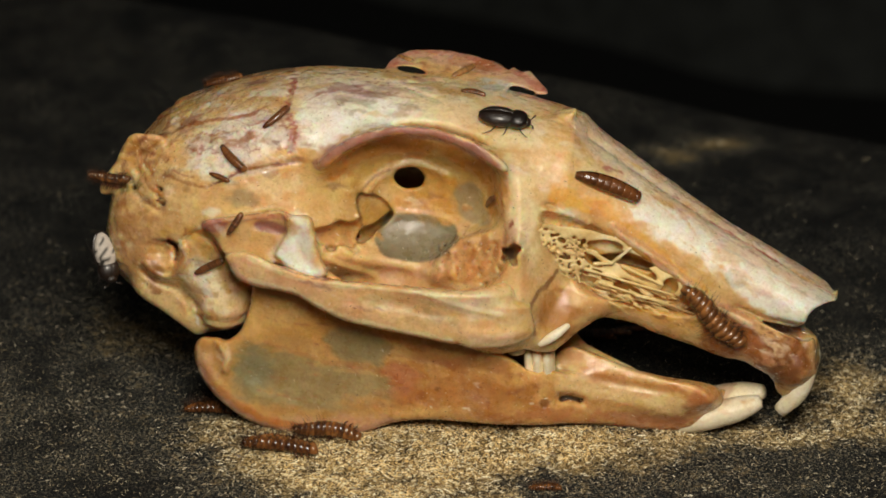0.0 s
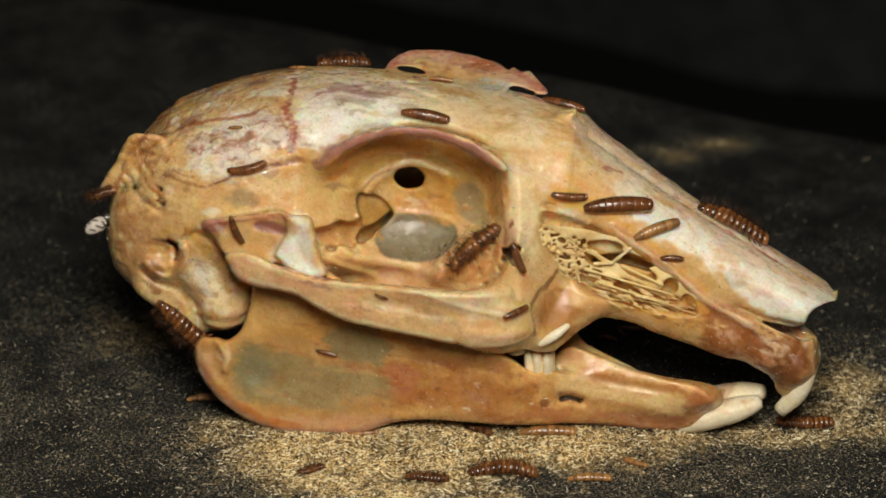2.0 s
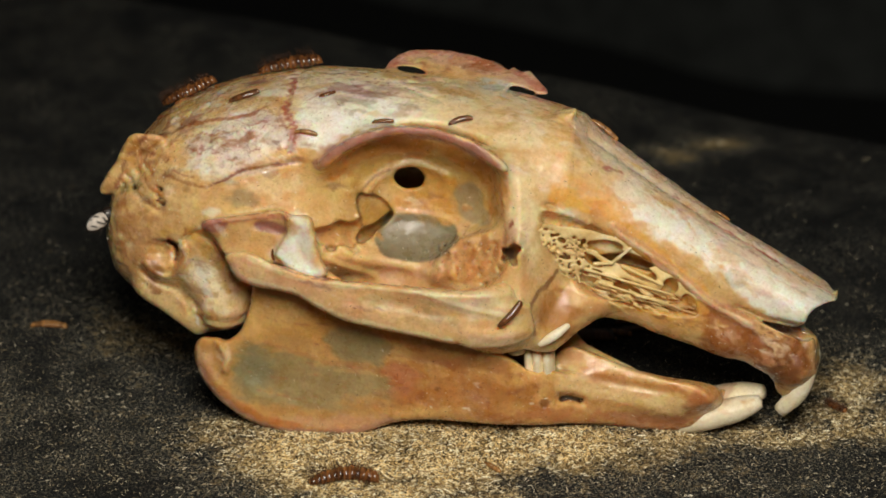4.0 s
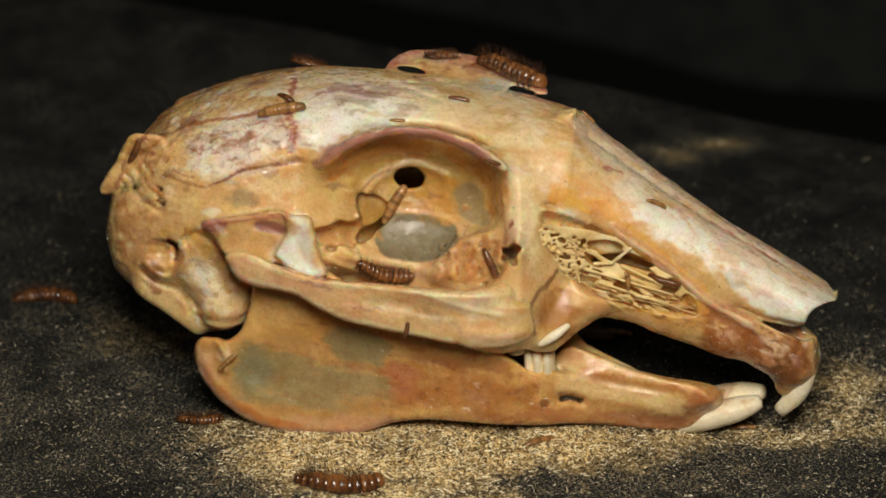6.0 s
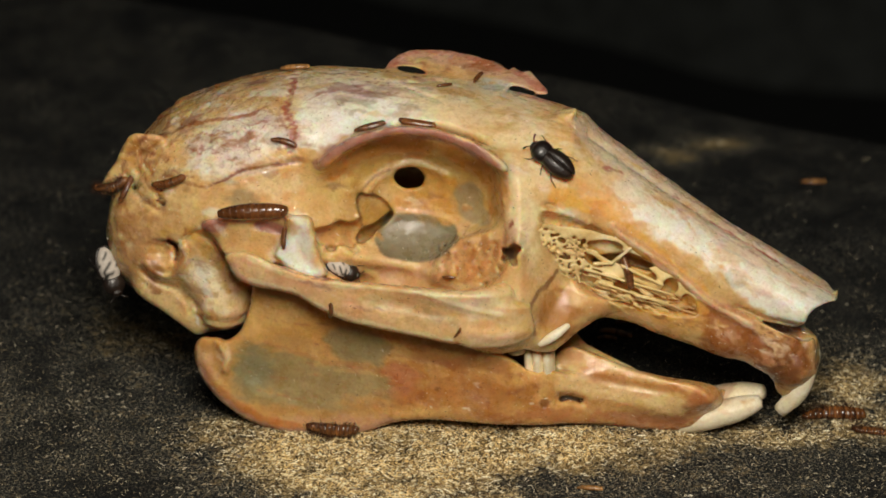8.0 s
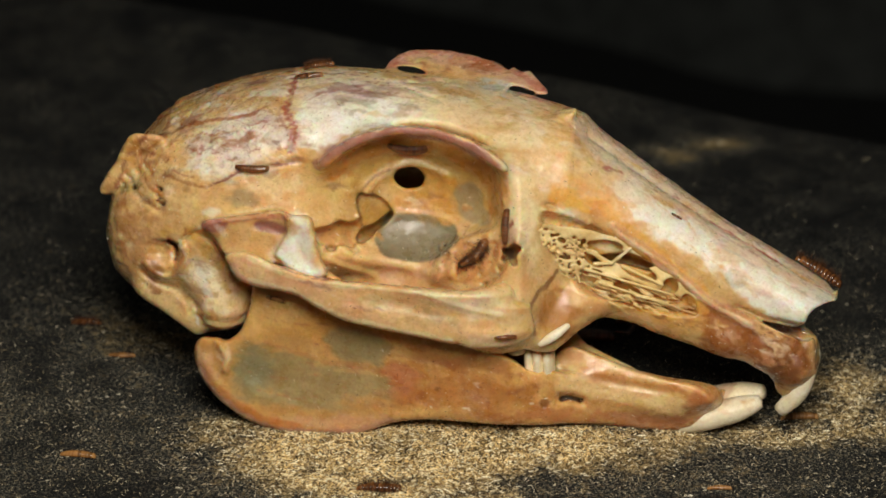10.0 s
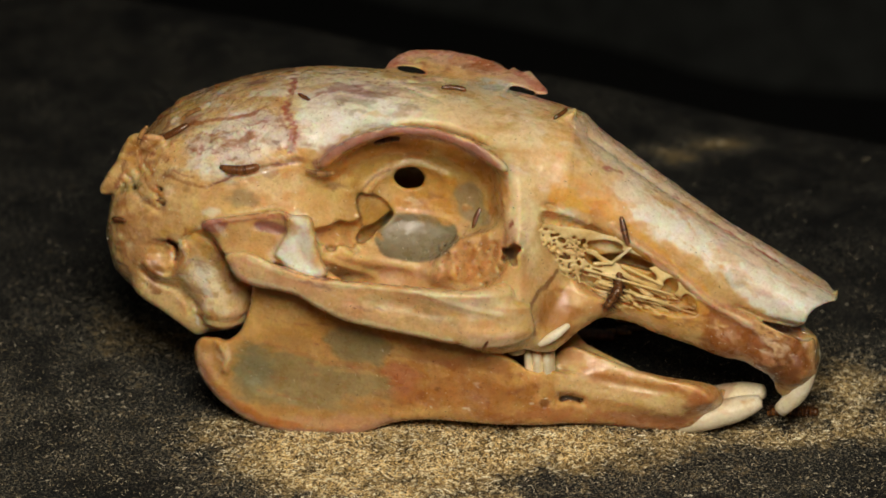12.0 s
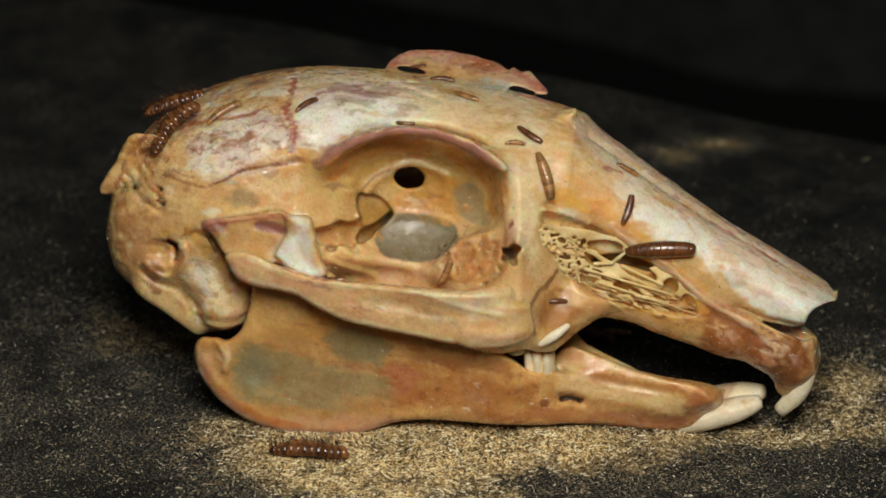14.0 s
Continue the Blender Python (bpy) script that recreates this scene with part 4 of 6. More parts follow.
        c.join(c.rod(at(x, y, ya), at(x + run * math.cos(turn), y + run * math.sin(turn), yb), rng.uniform(0.06, 0.13), 0.06), 0.15)
    s = BoneColours((0.88, 0.69, 0.37))
    s.patch((0.80, 0.58, 0.26), 1150, 520, 110, 40, 20, 0.5)
    s.scatter(41, 30, (CREAM, OCHRE, TAN, WHITE), 1090, 480, 130, 60, 5, 14, 1.8, 20, 0.5)
    s.patch(IVORY, 1010, 470, 50, 50, 0, 0.5)
    s.patch(CREAM, 1090, 440, 60, 16, 25, 0.6)
    s.patch(RUST, 1220, 560, 40, 20, 20, 0.5)
    me = c.mesh("bone_lattice", s, both=False)
    return bone_part("bone_lattice", me, cranium, "pale lacework of thin bone struts", THIN_BONE)


def build_jaw(skull):
    c = Solid(-34, 44, -17, -21, 4, 0.24)
    mid = np.interp(c.px, [340, 700, 900, 1000, 1100, 1180, 1270], [-12.5, -11.5, -8.8, -6.2, -3.7, -2.5, -2.0]).astype(np.float32)
    half = np.interp(c.px, [340, 650, 800, 1000, 1100, 1230], [1.2, 1.7, 2.8, 2.5, 2.1, 1.9]).astype(np.float32)
    c.join(c.slab([(346, 612), (362, 596), (400, 603), (430, 578), (446, 520), (450, 470), (520, 450), (650, 520), (800, 590), (900, 632), (940, 657), (985, 656),
                   (1060, 662), (1150, 682), (1230, 686), (1266, 688), (1276, 708), (1246, 732), (1224, 757), (1150, 761), (1050, 750), (900, 752), (760, 742), (690, 749),
                   (650, 765), (600, 772), (520, 768), (450, 745), (400, 715), (365, 680), (348, 645)], mid - half, mid + half, 1.2), 0.3)
    c.join(c.slab([(975, 645), (1005, 614), (1045, 624), (1110, 652), (1180, 672), (1240, 688), (1240, 720), (975, 720)], -6, 1, 1.0), 2.6)
    c.press([(420, 640), (470, 600), (560, 590), (650, 600), (690, 640), (680, 690), (600, 720), (500, 715), (430, 690)], 3.0, 0.9, True)
    c.press([(385, 605), (400, 630), (398, 655)], 0.5, -0.7)
    c.press([(362, 640), (400, 705), (480, 755), (600, 765)], 0.8, -0.3)
    c.press([(1000, 690), (1100, 712), (1200, 735)], 0.9, -0.4)
    c.press([(992, 704), (1010, 704), (1030, 711)], 0.42, 1.7)
    c.press([(700, 640), (760, 660), (760, 700)], 1.5, 0.35)
    c.press([(990, 655), (1100, 680), (1200, 695)], 0.4, 0.3)
    s = BoneColours((0.70, 0.45, 0.19))
    s.patch((0.53, 0.25, 0.08), 830, 690, 150, 50, 3, 0.8, 0.45)
    s.patch((0.68, 0.37, 0.12), 560, 560, 150, 40, 20, 0.5)
    s.patch(OCHRE, 540, 560, 130, 50, 20, 0.5)
    s.patch(PEACH, 560, 752, 170, 16, 0, 0.7)
    s.patch(IVORY, 500, 530, 60, 50, 20, 0.5)
    s.line((0.60, 0.26, 0.08), [(366, 650), (378, 680), (410, 712), (455, 738), (520, 756)], 0.6, 0.8)
    s.scatter(34, 26, (RED, BROWN, RUST), 600, 655, 130, 50, 1.5, 4, 2.0, 15, 0.7)
    s.scatter(35, 30, (RED, BROWN, WHITE), 840, 700, 150, 40, 1.5, 4, 1.5, 15, 0.6)
    s.vein(600, 650, 160, 90, 0.45)
    s.vein(780, 680, 160, 70, 0.5)
    s.vein(1150, 730, 100, 40, 0.5)
    s.area((0.40, 0.345, 0.19), [(406, 652), (420, 618), (465, 606), (560, 640), (650, 652), (692, 670), (680, 702), (620, 714), (540, 720), (450, 715), (415, 690)], 0.8, 1.6, 0.6)
    s.patch((0.33, 0.33, 0.21), 450, 650, 40, 40, 0, 0.7, 0.4)
    s.area((0.36, 0.325, 0.19), [(572, 596), (610, 585), (660, 592), (692, 612), (670, 642), (620, 642), (585, 622)], 0.8, 1.0, 0.5)
    s.line((0.60, 0.34, 0.14), [(470, 606), (520, 622), (570, 640), (640, 648), (690, 662)], 0.3, 0.6, 1.2)
    for points in ([(440, 660), (500, 668), (560, 664)], [(520, 640), (580, 652), (640, 650)], [(560, 690), (610, 684), (660, 690)], [(470, 560), (520, 575), (580, 572)], [(700, 640), (715, 665), (735, 690)],
                   [(455, 690), (520, 704), (590, 700)], [(720, 655), (760, 650), (800, 660)], [(760, 700), (830, 705), (900, 700)]):
        s.line((0.46, 0.19, 0.09), points, 0.08, 0.55, 1.2)
    s.patch((0.62, 0.28, 0.18), 720, 672, 34, 20, 10, 0.6, 0.8)
    s.patch((0.52, 0.22, 0.09), 722, 675, 38, 32, 0, 0.6)
    s.patch(PEACH, 370, 650, 26, 45, -20, 0.7)
    s.patch(CREAM, 396, 632, 9, 22, 0, 0.7, 0.3)
    s.line((0.62, 0.36, 0.28), [(350, 640), (370, 685), (410, 725), (470, 755), (560, 770), (650, 762), (690, 748)], 0.45, 0.75)
    # thin cream rim, painted as light through the jaw's edge
    s.line(CREAM, [(352, 650), (368, 686), (404, 720), (450, 747)], 0.14, 0.6, 0.5)
    s.line(IVORY, [(690, 620), (740, 640), (780, 650)], 0.2, 0.6, 1.2)
    s.line(IVORY, [(590, 655), (640, 660), (690, 668)], 0.12, 0.5, 1.2)
    # ivory front ridge, its highlight painted along with it
    s.line((0.78, 0.62, 0.36), [(1000, 672), (1050, 686), (1120, 700), (1190, 718), (1230, 728)], 1.5, 0.65, 0.6)
    s.patch(IVORY, 1050, 630, 60, 20, 30, 0.6)
    s.patch(CREAM, 1130, 660, 60, 10, 22, 0.4)
    s.patch(RUST, 1225, 700, 45, 12, 12, 0.5)
    s.patch((0.62, 0.30, 0.17), 1160, 746, 115, 17, 4, 0.8, 0.6)
    s.patch((0.52, 0.23, 0.10), 1240, 712, 34, 34, 0, 0.8, 0.4)
    s.patch((0.62, 0.33, 0.16), 1190, 690, 80, 12, 8, 0.5, 0.9)
    s.patch((0.55, 0.25, 0.12), 1085, 672, 50, 9, 14, 0.5)
    # rust stain, deepened to paint the cheekbone's shadow on the jaw
    s.patch(RUST, 860, 645, 120, 22, 8, 0.6)
    s.patch((0.50, 0.22, 0.09), 960, 738, 130, 14, 0, 0.7, 0.6)
    s.scatter(31, 40, (RUST, PEACH, TAN, RED), 800, 690, 170, 50, 4, 13, 1.8, 5, 0.3)
    s.scatter(32, 34, (PEACH, OCHRE, RUST, TAN), 540, 660, 180, 95, 3, 9, 2.2, 10, 0.25)
    s.scatter(33, 18, (IVORY, CREAM, PEACH, RUST), 1120, 705, 120, 40, 4, 12, 2.8, 14, 0.25)
    # the jaw's slot-shaped foramen, filled with painted shade
    s.line(HOLE_SHADE, [(992, 704), (1006, 703), (1018, 707), (1030, 711)], 0.38, 0.95, 0.2)
    s.patch(BROWN, 962, 715, 14, 5, -20, 0.6)
    near, c.f = c.f, c.f.copy()
    c.cut(c.slab([(1020, 540), (1028, 598), (1063, 622), (1110, 645), (1150, 665), (1240, 684), (1300, 690), (1400, 690), (1400, 540)], -20, 1, 0.2, mirrored=True), 0.4)
    c.far, c.f = c.f, near
    me = c.mesh("lower_jaw", s)
    return bone_part("lower_jaw", me, skull, "tan lower jaw with a translucent grey-green hollow")


def build_teeth(cranium, jaw):
    white = BoneColours((0.93, 0.85, 0.67))
    white.line((0.72, 0.46, 0.20), [(1250, 735), (1290, 724), (1335, 706)], 0.12, 0.7, 0.6)
    white.line((0.80, 0.60, 0.34), [(1240, 748), (1290, 738), (1330, 724)], 0.1, 0.6, 0.6)
    white.line((0.80, 0.60, 0.34), [(1280, 704), (1310, 697), (1345, 692)], 0.1, 0.6, 0.6)
    white.patch(OCHRE, 955, 625, 30, 8, 0, 0.6)
    white.patch(RUST, 1270, 700, 22, 30, 0, 0.4)
    white.patch(OCHRE, 1420, 660, 30, 14, 0, 0.5)
    for side in (-1, 1):
        me = tusk("lower_incisor", [at(1205, 750, -2.4), at(1245, 740, -2.4), at(1295, 727, -2.1), at(1330, 716, -1.6), at(1346, 711, -1.4)], (1.2, 1.5, 1.5, 1.15, 0.75), white, 1.1, 18)
        if side > 0:
            me.transform(Matrix.Diagonal((1, -1, 1, 1)))
            me.flip_normals()
        bone_part("lower_incisor", me, jaw, "chisel-shaped cream incisor", TOOTH)
        me = tusk("upper_incisor", [at(1428, 640, -2.0), at(1426, 662, -2.2), at(1410, 697, -2.2), at(1380, 727, -2.0)], (0.9, 1.15, 1.15, 0.85), white, 0.8)
        if side > 0:
            me.transform(Matrix.Diagonal((1, -1, 1, 1)))
            me.flip_normals()
        bone_part("upper_incisor", me, cranium, "curved cream incisor", TOOTH)
    for x, wide in ((938, 0.62), (954, 0.72), (971, 0.66)):
        me = tusk("molar", [at(x + 2, 690, -7.6), at(x + 1, 650, -7.9), at(x, 630, -8.1), at(x, 618, -8.1)], (wide, wide, wide * 1.05, wide * 0.9), white, 2.4, 12)
        bone_part("molar", me, jaw, "ridged cream molar", TOOTH)
    me = tusk("molar", [at(1006, 576, -11.6), at(980, 595, -12.2), at(955, 611, -12.2)], (0.35, 0.58, 0.35), white, 1.0, 10)
    bone_part("molar", me, cranium, "cream upper molar", TOOTH)
    for x in (800, 840, 880, 915):
        me = tusk("molar", [at(x, 560, -8.2), at(x, 595, -8.8), at(x, 622, -9)], (1.1, 1.2, 1.0), white, 1.6, 10)
        bone_part("molar", me, cranium, "cream upper molar", TOOTH)


skull = build_skull()
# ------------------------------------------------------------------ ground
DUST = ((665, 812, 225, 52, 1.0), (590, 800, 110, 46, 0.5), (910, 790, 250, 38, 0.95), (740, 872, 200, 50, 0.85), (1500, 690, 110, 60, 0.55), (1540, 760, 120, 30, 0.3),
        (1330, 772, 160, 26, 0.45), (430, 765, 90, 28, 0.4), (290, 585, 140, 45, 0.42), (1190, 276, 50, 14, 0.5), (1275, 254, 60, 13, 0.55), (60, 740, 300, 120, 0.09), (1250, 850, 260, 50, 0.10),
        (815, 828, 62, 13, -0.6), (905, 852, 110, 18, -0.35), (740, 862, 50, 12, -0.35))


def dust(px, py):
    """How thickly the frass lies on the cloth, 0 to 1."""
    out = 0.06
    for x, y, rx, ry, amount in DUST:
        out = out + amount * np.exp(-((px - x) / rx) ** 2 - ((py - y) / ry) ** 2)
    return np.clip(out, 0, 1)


EDGE = on_ground(540, 44), on_ground(1568, 246)            # line along which the cloth falls away


def lie(x, y):
    """Height of the cloth in mm: it hangs over an edge behind the skull."""
    (ax, ay), (bx, by) = EDGE
    length = math.hypot(bx - ax, by - ay)
    off = ((bx - ax) * (y - ay) - (by - ay) * (x - ax)) / length
    off = off + 5
    down = np.clip(off / 14, 0, 1)
    z = -6 * down * down - 95 * np.clip((off - 7) / 30, 0, 1)
    z = z + 1.9 * np.exp(-((y + 8.5) / 6) ** 2 - ((x - 3) / 25) ** 4)
    p = np.stack((x.ravel(), y.ravel(), 0 * x.ravel()), 1)
    z = z + ((hashed(p, 23, 5) - 0.5) * 1.6).reshape(x.shape) * np.clip((np.hypot(x, y + 5) - 45) / 40, 0, 1)
    return z


def build_ground():
    mat, tree, shader = nodes_of("black_cloth")
    fibre = grain(tree, 3100, 3, 0.75).outputs[0]
    dark_felt = ramp(tree, fibre, (0.38, (0.0016, 0.0022, 0.0026)), (0.50, (0.0031, 0.0041, 0.0045)), (0.62, (0.014, 0.017, 0.0175)))
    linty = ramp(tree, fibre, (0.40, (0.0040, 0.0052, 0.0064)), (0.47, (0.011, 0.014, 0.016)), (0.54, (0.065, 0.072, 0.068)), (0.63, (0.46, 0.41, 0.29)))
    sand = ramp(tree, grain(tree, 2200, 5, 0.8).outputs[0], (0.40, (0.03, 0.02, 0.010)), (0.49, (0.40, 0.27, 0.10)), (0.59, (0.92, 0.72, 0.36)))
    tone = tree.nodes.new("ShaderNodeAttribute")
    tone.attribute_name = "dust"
    # darker and less speckled where less dust lies
    cloth = mix(tree, "MIX", ramp(tree, tone.outputs["Fac"], (0.02, (0, 0, 0)), (0.16, (1, 1, 1))), dark_felt, linty)
    lump = tree.nodes.new("ShaderNodeMath")
    lump.operation = "MULTIPLY_ADD"
    tree.links.new(grain(tree, 900, 5, 0.7).outputs[0], lump.inputs[0])
    lump.inputs[1].default_value = 1.6
    lump.inputs[2].default_value = -0.8
    total = tree.nodes.new("ShaderNodeMath")
    tree.links.new(tone.outputs["Fac"], total.inputs[0])
    tree.links.new(lump.outputs[0], total.inputs[1])
    share = ramp(tree, total.outputs[0], (0.25, (0, 0, 0)), (0.75, (1, 1, 1)))
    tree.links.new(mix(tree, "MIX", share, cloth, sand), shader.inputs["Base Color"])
    shader.inputs["Roughness"].default_value = 0.85
    shader.inputs["Specular IOR Level"].default_value = 0.3
    relief(tree, shader, grain(tree, 2600, 5, 0.75).outputs[0], 1.0, 0.0009)
    n = 460
    t = np.linspace(-1, 1, n)
    xs = np.sign(t) * (np.abs(t) * 105 + np.abs(t) ** 24 * 30000)
    ys = np.where(t < 0, np.sign(t) * (np.abs(t) * 90 + np.abs(t) ** 24 * 30000), t * 230 + t ** 24 * 30000)
    gx, gy = np.meshgrid(xs, ys, indexing="ij")
    gz = lie(gx, gy)
    v = np.stack((gx.ravel(), gy.ravel(), gz.ravel()), 1)
    i = np.arange(n * n).reshape(n, n)
    q = np.stack((i[:-1, :-1].ravel(), i[1:, :-1].ravel(), i[1:, 1:].ravel(), i[:-1, 1:].ravel()), 1)
    me = bpy.data.meshes.new("ground")
    me.from_pydata((v * 0.001).tolist(), [], q.tolist())
    me.polygons.foreach_set("use_smooth", np.ones(len(q), bool))
    px, py = drawn_world(v[:, 0], v[:, 1], v[:, 2])
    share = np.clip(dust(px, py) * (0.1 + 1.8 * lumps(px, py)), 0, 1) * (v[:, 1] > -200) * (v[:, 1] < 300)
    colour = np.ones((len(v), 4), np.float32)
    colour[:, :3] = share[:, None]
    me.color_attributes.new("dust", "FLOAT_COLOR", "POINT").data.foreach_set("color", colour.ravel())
    me.materials.append(mat)
    return tagged(new("ground", me), "black felt cloth dusted with tan frass", "cloth", kind="structure")


def drawn_world(x, y, z):
    """Drawing units of world points in mm."""
    z = z - HIGH
    k = np.maximum(1 + (y * CA - z * SA) / DIST, 0.05)
    return 784 + x / k / G, 441 - (z * CA + y * SA) / k / G


def lumps(px, py):
    """Uneven scatter of the crumbs."""
    p = np.stack((px / 60, py / 26, 0 * px), 1)
    return hashed(p, 1.0, 31) * 0.6 + hashed(p, 0.4, 32) * 0.4


def build_frass():
    """Loose crumbs and flakes of frass on the cloth."""
    rng = np.random.default_rng(3)
    px, py = rng.uniform(-40, 1610, 420000), 230 + 670 * rng.uniform(0, 1, 420000) ** 0.7
    keep = rng.uniform(0, 1, len(px)) < (dust(px, py) * (0.15 + 1.7 * lumps(px, py))) ** 1.5 * 0.5 + 0.036 * np.clip((py - 440) / 220, 0, 1)
    x, y = on_ground(px[keep], py[keep])
    n = len(x)
    z = lie(x, y) + rng.uniform(0.0, 0.12, n)
    size = np.stack((rng.gamma(1.7, 0.115, n) + 0.05, rng.uniform(0.025, 0.13, n), rng.uniform(0.015, 0.06, n)), 1)
    size *= (0.55 + 0.45 * np.clip(dust(px[keep], py[keep]) * 2 - 0.3, 0, 1))[:, None]
    turn, tip = rng.uniform(0, math.pi, n), rng.normal(0, 0.32, n)
    ax = np.stack((np.cos(turn) * np.cos(tip), np.sin(turn) * np.cos(tip), np.sin(tip)), 1)
    ay = np.stack((-np.sin(turn), np.cos(turn), 0 * turn), 1)
    az = np.cross(ax, ay)
    c = np.stack((x, y, z), 1)
    v = np.zeros((n, 6, 3))
    for i, (a, b, d) in enumerate(((-1, -1, 0), (-1, 1, 0), (1, -0.6, 0), (1, 0.6, 0), (-0.6, 0, 1), (0.7, 0, 1))):
        v[:, i] = c + a * size[:, :1] * ax + b * size[:, 1:2] * ay + d * size[:, 2:] * az * 2
    base = np.arange(n)[:, None] * 6
    quads = [(0, 2, 5, 4), (3, 1, 4, 5)]
    tris = [(0, 4, 1), (2, 3, 5)]
    polys = np.hstack([base + np.array(f) for f in quads]).reshape(-1, 4).tolist() + np.hstack([base + np.array(f) for f in tris]).reshape(-1, 3).tolist()
    me = bpy.data.meshes.new("frass")
    me.from_pydata((v.reshape(-1, 3) * 0.001).tolist(), [], polys)
    mat, tree, shader = nodes_of("frass_crumbs")
    geo = tree.nodes.new("ShaderNodeNewGeometry")
    bare = ramp(tree, geo.outputs["Random Per Island"], (0.0, (0.02, 0.014, 0.008)), (0.40, (0.12, 0.095, 0.055)), (0.75, (0.52, 0.43, 0.26)), (1.0, (0.98, 0.90, 0.68)))
    heap = ramp(tree, geo.outputs["Random Per Island"], (0.0, (0.035, 0.022, 0.010)), (0.3, (0.30, 0.19, 0.07)), (0.62, (0.88, 0.64, 0.27)), (1.0, (1.0, 0.94, 0.66)))
    tone = tree.nodes.new("ShaderNodeAttribute")
    tone.attribute_name = "dust"
    tree.links.new(mix(tree, "MIX", tone.outputs["Fac"], bare, heap), shader.inputs["Base Color"])
    thick = np.ones((n * 6, 4), np.float32)
    thick[:, :3] = np.repeat(np.clip(dust(px[keep], py[keep]) * (0.1 + 1.8 * lumps(px[keep], py[keep])) * 1.2 - 0.2, 0, 1), 6)[:, None]
    me.color_attributes.new("dust", "FLOAT_COLOR", "POINT").data.foreach_set("color", thick.ravel())
    shader.inputs["Roughness"].default_value = 0.4
    me.materials.append(mat)
    return tagged(new("frass", me), "tan and brown crumbs of insect frass on cloth", "debris", kind="stuff")


def build_backdrop():
    """A second dark cloth, hanging far behind the edge of the first."""
    mat, tree, shader = nodes_of("grey_cloth")
    tree.links.new(ramp(tree, grain(tree, 160, 6, 0.7).outputs[0], (0.35, (0.007, 0.0085, 0.008)), (0.65, (0.026, 0.030, 0.028))), shader.inputs["Base Color"])
    shader.inputs["Roughness"].default_value = 0.9
    (ax, ay), (bx, by) = EDGE
    length = math.hypot(bx - ax, by - ay)
    ux, uy = (bx - ax) / length, (by - ay) / length
    rows = 40
    v, q = [], []
    for i in range(rows + 1):
        for j in range(rows + 1):
            along, up = -300 + 900 * i / rows, 260 * j / rows
            off = BACK + 0.35 * up + 5 * math.sin(along * 0.03) + 3 * math.sin(along * 0.071 + 1)
            v.append(((ax + ux * along - uy * off) * 0.001, (ay + uy * along + ux * off) * 0.001, (-104 + up) * 0.001))
    for i in range(rows):
        for j in range(rows):
            a = i * (rows + 1) + j
            q.append((a, a + rows + 1, a + rows + 2, a + 1))
    me = bpy.data.meshes.new("backdrop")
    me.from_pydata(v, [], q)
    me.polygons.foreach_set("use_smooth", np.ones(len(q), bool))
    me.materials.append(mat)
    return tagged(new("backdrop", me), "dark grey cloth hanging behind the table", "cloth", kind="structure")


BACK = 250.0
